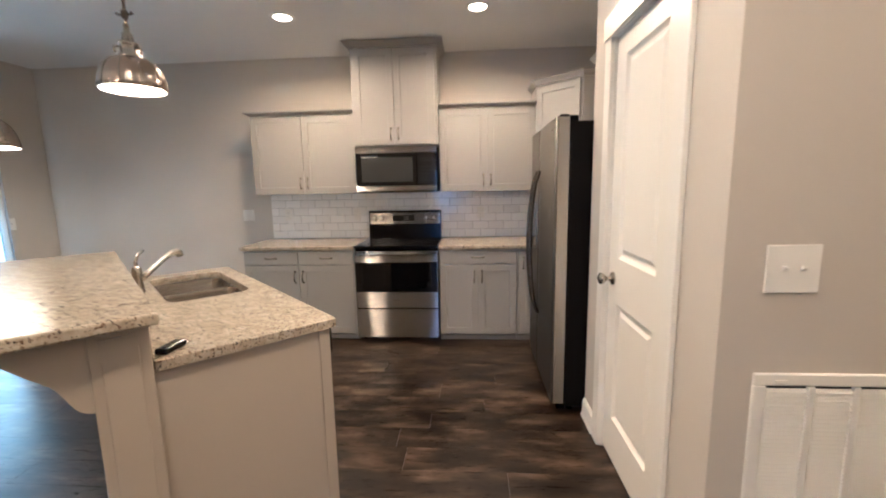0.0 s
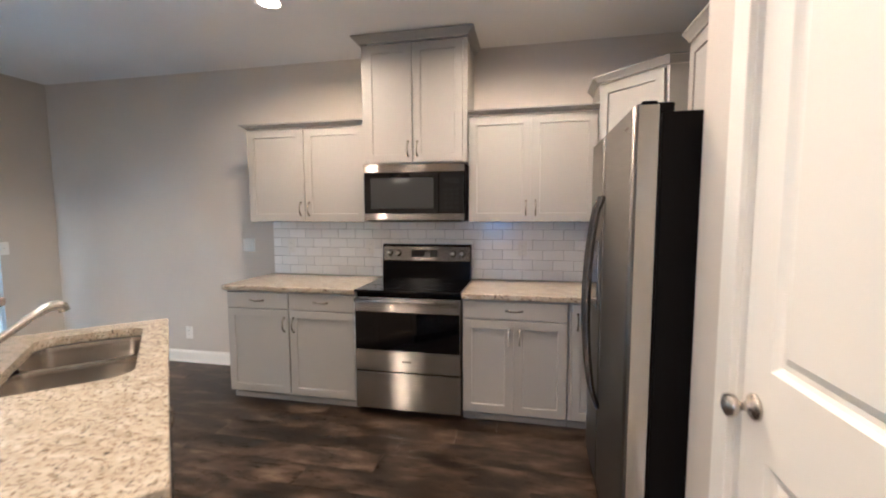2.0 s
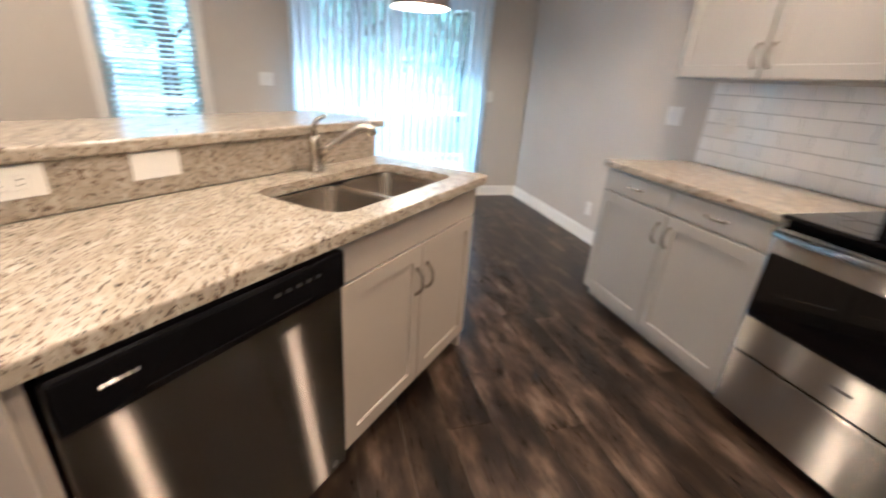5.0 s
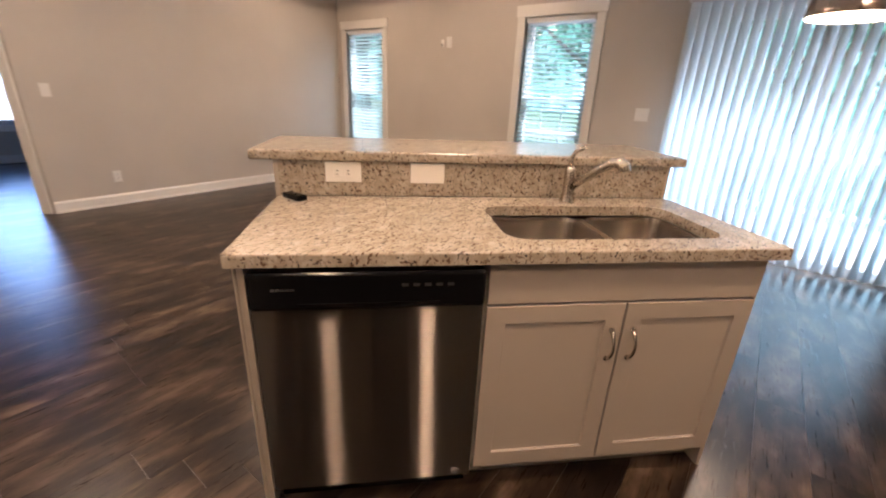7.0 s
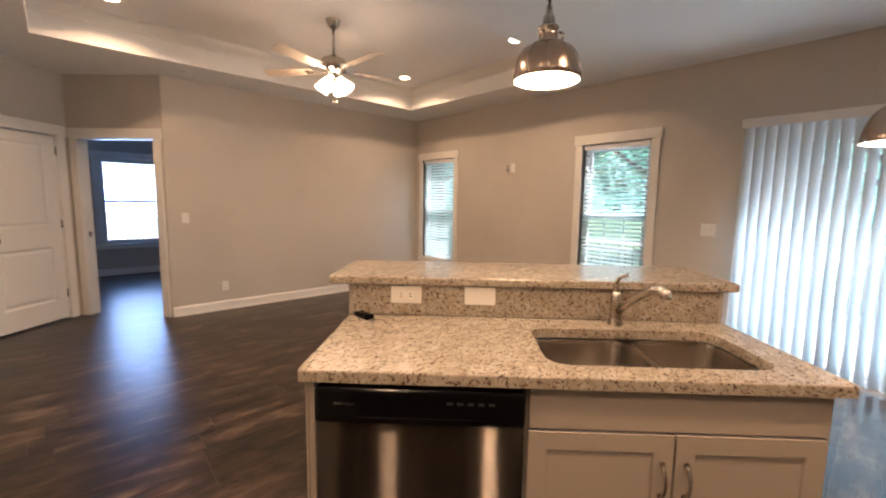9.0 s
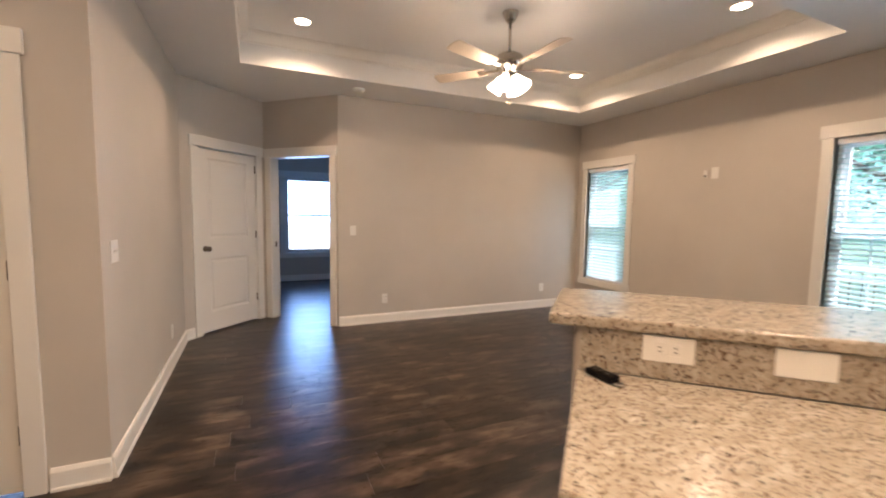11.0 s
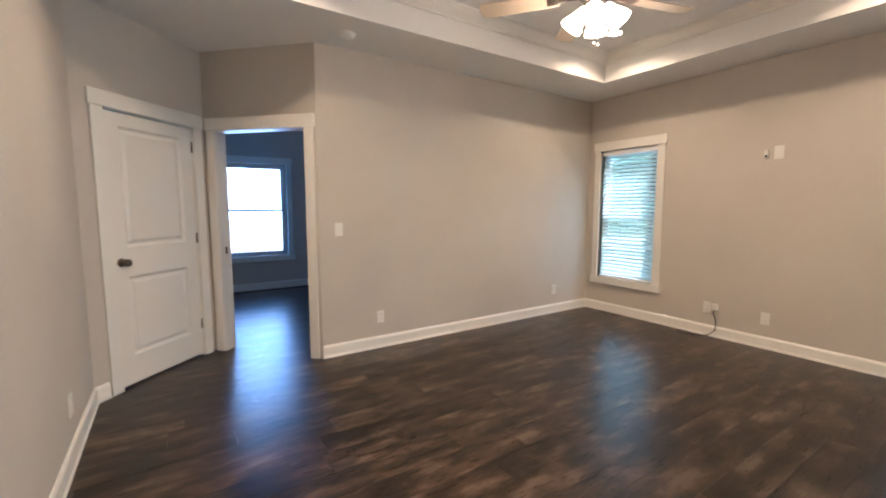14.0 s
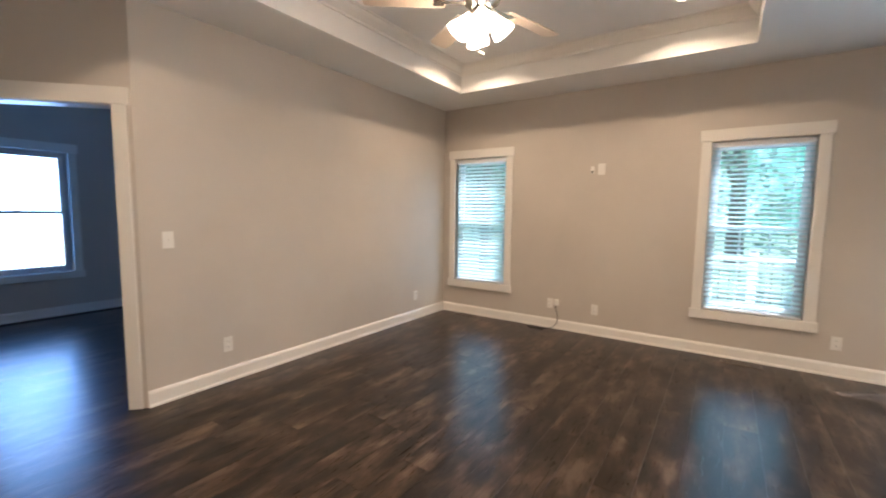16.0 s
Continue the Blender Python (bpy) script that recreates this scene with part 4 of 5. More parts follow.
# dishwasher
t = thing("dishwasher", ISL @ pose(0.048, 0.03, 0), "stainless dishwasher with black control panel", "dishwasher")
DW = 0.612
part("tub", bx(0.004, DW - 0.004, 0.03, 0.56, 0.10, 0.868), M_BLACK, t)
part("door", bx(0.0, DW, -0.012, 0.029, 0.125, 0.757, 0.004, 2), M_STEELDIM, t, "brushed stainless door")
cp = part("control_panel", bx(0.0, DW, -0.030, 0.029, 0.7595, 0.868, 0.012, 3), M_BLACK, t, "black plastic control panel")
part("pocket_handle", bx(0.12, DW - 0.12, -0.0315, -0.020, 0.772, 0.784, 0.003), M_BLKGLASS, cp)
for k in range(5):
    part("label_bar", bx(0.060 + 0.012 * k, 0.069 + 0.012 * k, -0.0306, -0.0300, 0.818, 0.825), M_STEEL, cp)
for k in range(5):
    part("button", bx(0.385 + 0.03 * k, 0.403 + 0.03 * k, -0.0308, -0.0300, 0.826, 0.835), M_GREYGLASS, cp)
part("toe_panel", bx(0.004, DW - 0.004, 0.05, 0.07, FZ, 0.112), M_BLACK, t)
bm = B()
lathe(bm, [(0, 0), (0.014, 0), (0.014, 0.0015), (0, 0.0015)], 20)
part("badge", bm, M_STEEL, t, "", pose(DW - 0.05, -0.012, 0.15, 90, 0, 0))

# end panels and pony wall behind
t = thing("island_end_panel", ISL, "gray painted end panel of the island, colour warmed for lamplight", "panel")
part("panel", bx(0.022, 0.040, 0.032, 0.6055, FZ, 0.879, 0.001), M_ISLAND, t)
part("stile", bx(0.014, 0.0215, 0.028, 0.072, FZ, 0.877, 0.002), M_ISLAND, t)
tagged(part("island_end_panel", bx(1.5355, 1.5515, 0.052, 0.598, FZ, 0.877, 0.001), M_ISLAND, at=ISL), "gray painted end panel of the island, colour warmed for lamplight", "panel")
PV0, PV1 = 0.622, 0.745
t = thing("island_half_wall", ISL, "gray paneled half wall carrying the raised bar, colour warmed for lamplight", "half wall", kind="structure")
part("core", bx(0.012, 1.550, PV0, PV1, FZ, 1.048), M_ISLAND, t)
part("end_board", bx(-0.006, 0.0115, PV0 - 0.016, PV1 + 0.006, FZ, 1.048, 0.002), M_ISLAND, t)
part("end_board", bx(1.5505, 1.568, PV0 - 0.016, PV1 + 0.006, FZ, 1.048, 0.002), M_ISLAND, t)
part("end_cap_trim", bx(-0.014, -0.0065, PV0 + 0.012, PV1 - 0.02, FZ, 1.02, 0.003), M_ISLAND, t)
part("base_trim", bx(-0.004, 1.566, PV1 + 0.0065, PV1 + 0.02, FZ, 0.15, 0.004), M_ISLAND, t)


def corbel(u):
    t2 = thing("bar_bracket", ISL @ pose(u, PV1 + 0.0065, 0), "gray scrolled wooden bracket under the bar, colour warmed for lamplight", "bracket", "bar brackets")
    ol = [(0.0, 1.047), (0.190, 1.047), (0.188, 1.030), (0.176, 1.006), (0.150, 0.978), (0.124, 0.952), (0.104, 0.934), (0.086, 0.918),
          (0.072, 0.900), (0.062, 0.880), (0.052, 0.858), (0.042, 0.838), (0.030, 0.822), (0.014, 0.812), (0.0, 0.808)]
    part("scroll", prism(B(), ol, 0.0, 0.045), M_ISLAND, t2)


corbel(0.0)
corbel(0.755)
corbel(1.520)

# granite on the island, cut round the sink
SU0, SU1, SV0, SV1 = 0.740, 1.442, 0.096, 0.462


def rounded(x0, x1, y0, y1, r, n=6):
    out = []
    for cx, cy, a0 in ((x1 - r, y1 - r, 0), (x0 + r, y1 - r, 90), (x0 + r, y0 + r, 180), (x1 - r, y0 + r, 270)):
        for k in range(n + 1):
            a = radians(a0 + 90 * k / n)
            out.append((cx + r * math.cos(a), cy + r * math.sin(a)))
    return out


def holed_slab(x0, x1, y0, y1, z0, z1, hole, e=0.005):
    """A slab with eased outer edges and a hole right through it."""
    bm = B()
    outer = rounded(x0, x1, y0, y1, 0.012, 6)
    inner = hole
    n = len(outer)
    loops = []
    for off, z in ((0, z0 + e), (0, z1 - e), (e * 0.3, z1 - e * 0.3), (e, z1)):
        cx, cy = (x0 + x1) / 2, (y0 + y1) / 2
        loops.append([bm.verts.new((x - off * (1 if x > cx else -1), y - off * (1 if y > cy else -1), z)) for x, y in outer])
    for a, b in zip(loops, loops[1:]):
        for k in range(n):
            bm.faces.new((a[k], a[(k + 1) % n], b[(k + 1) % n], b[k]))
    it = [bm.verts.new((x, y, z1)) for x, y in inner]
    ib = [bm.verts.new((x, y, z0 + e)) for x, y in inner]
    for k in range(n):
        bm.faces.new((it[k], it[(k + 1) % n], ib[(k + 1) % n], ib[k]))
        bm.faces.new((loops[-1][k], loops[-1][(k + 1) % n], it[(k + 1) % n], it[k]))
        bm.faces.new((loops[0][k], loops[0][(k + 1) % n], ib[(k + 1) % n], ib[k]))
    return bm


tagged(part("island_countertop", holed_slab(0.0, IL, 0.0, 0.6025, 0.878, 0.918, rounded(SU0, SU1, SV0, SV1, 0.07)), M_GRANITE, at=ISL), "speckled cream granite island top cut out for the sink", "countertop")
tagged(part("island_backsplash", bx(0.010, 1.551, 0.603, 0.6215, 0.9185, 1.048, 0.002), M_GRANITE, at=ISL), "speckled granite upstand behind the sink", "backsplash")
tagged(part("breakfast_counter", box(B(), -0.085, 1.620, 0.585, 1.06, 1.0495, 1.086, 0.008, 3), M_GRANITE, at=ISL), "raised speckled granite breakfast bar top", "countertop")

# double-bowl sink
t = thing("sink", ISL @ pose(0, 0, 0.877), "stainless undermount double-bowl sink", "sink")
um = 1.118
for nm, a, b in (("left_bowl", SU0 - 0.006, um - 0.013), ("right_bowl", um + 0.013, SU1 + 0.006)):
    bm = B()
    prev = None
    for ins, z in ((0.0, -0.002), (0.004, -0.02), (0.010, -0.15), (0.022, -0.175), (0.05, -0.185)):
        ring = [bm.verts.new((x, y, z)) for x, y in rounded(a + ins, b - ins, SV0 - 0.006 + ins, SV1 + 0.006 - ins, 0.062 - ins * 0.3, 5)]
        if prev:
            for k in range(len(ring)):
                bm.faces.new((prev[k], prev[(k + 1) % len(ring)], ring[(k + 1) % len(ring)], ring[k])).smooth = True
        prev = ring
    bm.faces.new(prev)
    bo = part("bowl", bm, M_SINK, t)
    bm = B()
    lathe(bm, [(0, 0.001), (0.02, 0.001), (0.03, 0.004), (0.042, 0.005), (0.045, 0.0)], 24)
    part("drain", bm, M_STEEL, bo, "", pose((a + b) / 2, (SV0 + SV1) / 2 + 0.04, -0.185))
bm = B()
prism(bm, [(SV0 - 0.005, -0.006), (SV0 + 0.03, -0.003), (SV1 - 0.03, -0.003), (SV1 + 0.005, -0.006), (SV1 + 0.005, -0.09), (SV0 - 0.005, -0.09)], um - 0.0135, um + 0.0135)
part("divider", bm, M_NICKEL, t)

# faucet
t = thing("faucet", ISL @ pose(1.10, 0.535, 0.9182, 0, 0, 24), "brushed nickel single-lever pull-out faucet", "faucet")
bm = B()
lathe(bm, [(0, 0), (0.030, 0), (0.030, 0.006), (0.026, 0.012), (0.023, 0.03), (0.022, 0.075), (0.024, 0.105), (0.021, 0.128), (0.012, 0.138), (0, 0.140)], 24)
part("base", bm, M_NICKEL, t)
bm = B()
tube(bm, [(0, -0.005, 0.055), (0, -0.06, 0.098), (0, -0.13, 0.148), (0, -0.175, 0.176), (0, -0.205, 0.182), (0, -0.222, 0.172), (0, -0.228, 0.155)], [0.016, 0.0145, 0.0155, 0.018, 0.021, 0.021, 0.019], 14)
part("spout", bm, M_NICKEL, t, "angled pull-out spray spout")
bm = B()
tube(bm, [(0, 0, 0.13), (-0.006, 0.004, 0.165), (-0.002, -0.012, 0.195), (0.006, -0.045, 0.212)], [0.012, 0.009, 0.0085, 0.007], 10)
part("lever", bm, M_NICKEL, t, "slim curved lever")

# black key fob with keys at the end of the counter
t = thing("key_fob", ISL @ pose(0.072, 0.548, 0.9185, 0, 0, 45), "black plastic key fob with a silver ring on the granite", "key fob")
part("case", bx(-0.021, 0.021, -0.048, 0.048, 0.0, 0.020, 0.006, 2), M_BLACK, t)
for k in range(3):
    part("button", bx(-0.010, 0.010, -0.028 + 0.022 * k, -0.012 + 0.022 * k, 0.020, 0.0215, 0.0007), M_GREYGLASS, t)
bm = B()
tube(bm, [(0.016 * math.cos(a), -0.058 + 0.016 * math.sin(a), 0.003) for a in (2 * math.pi * k / 16 for k in range(17))], 0.0015, 6)
part("ring", bm, M_NICKEL, t, "silver split ring")


# ---- switches, outlets and small wall fittings ----
def plate(name, m, kind, label, group="wall plates", w=0.072, h=0.116):
    """A wall plate facing +y of its pose, with toggles, rockers or sockets."""
    t = thing(name, m, label, "outlet" if "outlet" in name else "switch" if "switch" in name else "wall plate", group)
    part("cover", bx(-w / 2, w / 2, 0.0, 0.006, -h / 2, h / 2, 0.0022, 2), M_PLASTIC, t)
    if kind == "duplex":
        for z in (-0.02, 0.02):
            s = part("socket", bx(-0.017, 0.017, 0.006, 0.0085, z - 0.014, z + 0.014, 0.004, 2), M_PLASTIC, t)
            for x in (-0.006, 0.006):
                part("slot", bx(x - 0.0012, x + 0.0012, 0.0085, 0.0089, z - 0.003, z + 0.006), M_SLOT, s)
    elif kind == "toggle":
        n = max(1, round(w / 0.06) - (1 if w < 0.1 else 0))
        for k in range(n):
            x = (k - (n - 1) / 2) * 0.046
            part("toggle", prism(B(), [(0.006, -0.006), (0.006, 0.008), (0.017, 0.010), (0.018, 0.004)], x - 0.005, x + 0.005), M_PLASTIC, t)
    elif kind == "rocker":
        n = 2 if w > 0.1 else 1
        for k in range(n):
            x = (k - (n - 1) / 2) * 0.046
            part("rocker", prism(B(), [(0.006, -0.032), (0.008, -0.032), (0.0105, 0.032), (0.006, 0.032)], x - 0.016, x + 0.016), M_PLASTIC, t)
    return t


plate("light_switch", pose(X_P + 0.174, Y_HALL_N - 0.0005, 1.19, 0, 0, 180), "toggle", "white two-gang toggle switch above the return grille", w=0.138, h=0.130)
plate("light_switch", pose(-2.075, Y_N - 0.0005, 1.165, 0, 0, 180), "rocker", "white two-gang switch plate beside the backsplash", w=0.12)
plate("wall_outlet", pose(-2.76, Y_N - 0.0005, 0.318, 0, 0, 180), "duplex", "white duplex outlet above the baseboard")
plate("light_switch", pose(X_W + 0.0005, 1.85, 1.175, 0, 0, -90), "rocker", "white two-gang switch plate beside the window", w=0.12)
plate("light_switch", pose(X_W + 0.0005, 4.12, 1.14, 0, 0, -90), "toggle", "white switch plate beside the sliding door")
plate("wall_outlet", pose(X_W + 0.0005, 1.515, 0.317, 0, 0, -90), "duplex", "white duplex outlet under the window")
plate("wall_outlet", pose(X_W + 0.0005, -0.46, 0.318, 0, 0, -90), "duplex", "white duplex outlet on the window wall")
plate("wall_outlet", pose(X_W + 0.0005, -0.965, 0.326, 0, 0, -90), "duplex", "white duplex outlet beside a cable box")
plate("blank_plate", pose(X_W + 0.0005, -0.452, 1.857, 0, 0, -90), "none", "white blank plate high on the window wall", w=0.075, h=0.12)
plate("wall_outlet", pose(-1.256, Y_S + 0.0005, 0.331, 0, 0, 0), "duplex", "white duplex outlet on the living room wall")
plate("wall_outlet", pose(-3.633, Y_S + 0.0005, 0.332, 0, 0, 0), "duplex", "white duplex outlet near the room corner")
plate("light_switch", pose(-0.869, Y_S + 0.0005, 1.169, 0, 0, 0), "toggle", "white single toggle switch beside the bedroom doorway")
plate("light_switch", pose(X_SW - 0.0005, -0.255, 1.158, 0, 0, 90), "toggle", "white two-gang toggle switch by the hall corner", w=0.118)
plate("wall_outlet", pose(X_SW - 0.0005, -1.75, 0.33, 0, 0, 90), "duplex", "white duplex outlet near the closet door")
m = ISL @ pose(0.242, 0.6025, 1.008, 0, 0, 180)
plate("wall_outlet", m @ pose(0, 0, 0, 0, 90, 0), "duplex", "white sideways duplex outlet in the granite upstand", w=0.075, h=0.13)
plate("blank_plate", ISL @ pose(0.555, 0.6025, 1.008, 0, 0, 180) @ pose(0, 0, 0, 0, 90, 0), "none", "white sideways blank plate in the granite upstand", w=0.075, h=0.13)
for x in (-1.643, -0.908, 0.358):
    plate("wall_outlet", pose(x, Y_N - 0.0095, 1.165, 0, 0, 180), "duplex", "white duplex outlet set in the tile backsplash")

t = thing("cable_hook", pose(X_W + 0.0005, -0.545, 1.845, 0, 0, -90), "small white cable port with dark opening", "cable port")
part("base", bx(-0.018, 0.018, 0.0, 0.02, -0.035, 0.045, 0.004), M_PLASTIC, t)
part("hole", bx(-0.011, 0.011, 0.02, 0.0215, -0.028, -0.006), M_SLOT, t)

t = thing("cable_adapter", pose(X_W + 0.0005, -0.885, 0.335, 0, 0, -90), "small white adapter with a black cord hanging to the floor", "adapter")
part("case", bx(-0.024, 0.024, 0.0, 0.035, -0.02, 0.045, 0.004, 2), M_PLASTIC, t)
bm = B()
tube(bm, [(0.0, 0.03, -0.018), (0.0, 0.05, -0.05), (-0.03, 0.055, -0.13), (-0.025, 0.05, -0.22), (0.02, 0.06, -0.272), (0.08, 0.10, -0.294), (0.18, 0.09, -0.297), (0.27, 0.05, -0.297), (0.33, 0.10, -0.297), (0.26, 0.15, -0.297), (0.16, 0.13, -0.297), (0.10, 0.17, -0.297)], 0.0045, 8)
part("cord", bm, M_CORD, t, "black coiled cord")

# return-air grille
t = thing("return_air_grille", pose(1.038, Y_HALL_N - 0.0005, 0.168, 0, 0, 180), "white metal return-air grille with louvers", "vent")
GW, GH = 0.66, 0.73
bm = B()
for r in ((-GW, 0, 0, 0.035), (-GW, 0, GH - 0.035, GH), (-GW, -GW + 0.035, 0.035, GH - 0.035), (-0.035, 0, 0.035, GH - 0.035)):
    box(bm, r[0], r[1], 0.0, 0.012, r[2], r[3], 0.003)
part("frame", bm, M_TRIM, t)
part("backing", bx(-GW + 0.03, -0.03, 0.0003, 0.001, 0.03, GH - 0.03), M_SLOT, t)
me = mesh_of("louver", prism(B(), [(0.0012, 0.0090), (0.0022, 0.0100), (0.0125, 0.0012), (0.0115, 0.0)], -GW + 0.036, -0.036), M_TRIM)
k = 0.04
while k < GH - 0.05:
    s = new("louver", me)
    s.parent = t
    s.matrix_basis = pose(0, 0, k)
    k += 0.0127
for x in range(1, 5):
    u = -0.036 - (GW - 0.072) * x / 5
    part("mullion", bx(u - 0.009, u + 0.009, 0.001, 0.0135, 0.036, GH - 0.036, 0.001), M_TRIM, t)
part("latch", bx(-0.085, -0.055, 0.012, 0.015, GH - 0.024, GH - 0.016, 0.001), M_TRIM, t)

# floor register by the window wall
t = thing("floor_register", pose(-4.14, 0.875, FZ), "dark bronze floor register under the window", "vent")
part("frame", bx(-0.06, 0.06, -0.155, 0.155, 0.0, 0.005, 0.002), M_BRONZE, t)
for k in range(14):
    part("slat", bx(-0.045, 0.045, -0.135 + 0.02 * k, -0.127 + 0.02 * k, 0.005, 0.0065), M_SLOT, t)
t = thing("floor_register", pose(-4.175, -2.06, FZ), "dark bronze floor register near the corner", "vent")
part("frame", bx(-0.06, 0.06, -0.155, 0.155, 0.0, 0.005, 0.002), M_BRONZE, t)
for k in range(14):
    part("slat", bx(-0.045, 0.045, -0.135 + 0.02 * k, -0.127 + 0.02 * k, 0.005, 0.0065), M_SLOT, t)

# smoke detector
t = thing("smoke_detector", pose(-0.87, -2.18, CEIL), "round white smoke detector on the ceiling", "smoke detector")
bm = B()
lathe(bm, [(0, -0.036), (0.03, -0.036), (0.05, -0.030), (0.062, -0.012), (0.066, 0.0)], 32)
part("housing", bm, M_PLASTIC, t)
bm = B()
lathe(bm, [(0.012, -0.0385), (0.012, -0.036), (0, -0.0385)], 16)
part("button", bm, M_PLASTIC, t)


# ---- lamps ----
def downlight(x, y, z, watts, spread):
    t = thing("downlight", pose(x, y, z), "lit recessed ceiling light with white trim ring", "ceiling light", "recessed lights")
    bm = B()
    lathe(bm, [(0.062, -0.001), (0.066, -0.005), (0.088, -0.004), (0.092, 0.0)], 32)
    part("trim_ring", bm, M_TRIM, t)
    bm = B()
    lathe(bm, [(0, -0.0025), (0.0615, -0.002)], 32)
    part("lens", bm, M_LAMPGLOW, t, "glowing lens")
    lamp("downlight_lamp", (x, y, z - 0.008), watts, 0.11, spread)


# the hall one at x 1.72 is unseen, added to brighten the hall wall
for x, y, z in ((-1.147, 3.60, CEIL), (0.324, 3.58, CEIL), (0.31, 2.42, CEIL), (0.30, 1.25, CEIL), (1.72, 0.70, CEIL), (-3.22, 0.33, TRAY), (-3.22, -1.46, TRAY), (-0.22, -1.44, TRAY), (-0.22, 0.33, TRAY)):
    if z == TRAY:
        downlight(x, y, z, POWER_TRAY, 142)
    else:
        downlight(x, y, z, POWER_DOWN * (1.0 if y > 3 else 0.33 if y > 2 else 0.42 if x < 1 else 0.4), 162 if y > 3 or x > 1 else 120)


def pendant(x, y, rim, r, watts):
    t = thing("pendant_light", pose(x, y, rim), "brushed nickel dome pendant light, lit", "pendant light", "dome pendants")
    g = r / 0.178
    bm = B()
    out = [(r, 0.0), (r + 0.002, 0.006)]
    for k in range(1, 13):
        a = math.pi / 2 * k / 12
        out.append((0.038 + (r - 0.038) * math.cos(a) ** 0.85 if k < 12 else 0.038, 0.006 + 0.158 * g * 1.12 * math.sin(a)))
    inner = [(max(q - 0.003, 0.03), z - 0.002) for q, z in reversed(out)]
    h = out[-1][1] - 0.164
    lathe(bm, out, 48)
    dome = part("dome", bm, M_DOME, t)
    for k in range(10):
        a = 2 * math.pi * k / 10
        part("rib", tube(B(), [((q + 0.0004) * math.cos(a), (q + 0.0004) * math.sin(a), z) for q, z in out[1:]], 0.0026, 6), M_NICKEL, dome)
    bm = B()
    lathe(bm, inner, 48)
    part("lining", bm, M_INNER, t, "white enamel inside")
    bm = B()
    lathe(bm, [(q, z + h) for q, z in [(0.038, 0.162), (0.042, 0.166), (0.042, 0.174), (0.034, 0.18), (0.033, 0.215), (0.037, 0.219), (0.037, 0.226), (0.024, 0.232), (0.020, 0.262), (0.012, 0.270), (0.010, 0.30), (0.0, 0.30)]], 24)
    part("socket_cap", bm, M_NICKEL, t)
    for k in range(3):
        a = 2 * math.pi * k / 3
        bm = B()
        c, s = math.cos(a), math.sin(a)
        tube(bm, [(0.037 * c, 0.037 * s, 0.205 + h), (0.052 * c, 0.052 * s, 0.20 + h), (0.054 * c, 0.054 * s, 0.188 + h), (0.050 * c, 0.050 * s, 0.178 + h)], 0.005, 8)
        part("thumb_screw", bm, M_NICKEL, t)
    bm = B()
    top = CEIL - rim
    tube(bm, [(0, 0, 0.298 + h), (0, 0, top - 0.02)], 0.0065, 10)
    part("stem", bm, M_NICKEL, t, "slim downrod")
    bm = B()
    tube(bm, [(-0.034, 0, 0.345 + h), (-0.026, 0, 0.338 + h), (0.026, 0, 0.338 + h), (0.034, 0, 0.345 + h)], [0.009, 0.005, 0.005, 0.009], 8)
    lathe(bm, [(0.0, 0.318 + h), (0.012, 0.322 + h), (0.015, 0.338 + h), (0.012, 0.354 + h), (0.0, 0.358 + h)], 14)
    part("swivel", bm, M_BRONZE, t, "dark swivel joint")
    bm = B()
    lathe(bm, [(0, top - 0.045), (0.02, top - 0.042), (0.055, top - 0.02), (0.064, top)], 28)
    part("canopy", bm, M_NICKEL, t)
    bm = B()
    lathe(bm, [(0, 0.02), (0.02, 0.024), (0.032, 0.04), (0.034, 0.06), (0.026, 0.075), (0.015, 0.09), (0.014, 0.11)], 20)
    part("light_bulb", bm, M_SHADEGLOW, t, "glowing frosted bulb")
    bm = B()
    lathe(bm, [(0, 0.012), (r - 0.012, 0.012), (r - 0.012, 0.014), (0, 0.014)], 40)
    part("diffuser", bm, M_LAMPGLOW, t, "glowing round diffuser")
    lamp("pendant_lamp", (x, y, rim - 0.004), watts, r * 1.6, 170)


pendant(-1.165, 2.09, 1.855, 0.122, POWER_PENDANT)
pendant(-3.127, 3.053, 1.756, 0.211, POWER_PENDANT)

# ---- ceiling fan ----
FX, FY = -1.712, -0.53
t = thing("ceiling_fan", pose(FX, FY, TRAY), "brushed nickel ceiling fan with pale blades and lit glass shades", "ceiling fan")
bm = B()
lathe(bm, [(0, -0.075), (0.028, -0.074), (0.045, -0.055), (0.062, -0.02), (0.066, 0.0)], 28)
part("canopy", bm, M_NICKEL, t)
bm = B()
tube(bm, [(0, 0, -0.07), (0, 0, -0.31)], 0.012, 12)
part("downrod", bm, M_NICKEL, t)
bm = B()
lathe(bm, [(0, -0.295), (0.03, -0.30), (0.05, -0.312), (0.10, -0.335), (0.118, -0.365), (0.118, -0.40), (0.10, -0.435), (0.06, -0.45), (0.055, -0.475), (0, -0.475)], 36)
part("motor_housing", bm, M_NICKEL, t, "brushed nickel motor housing")
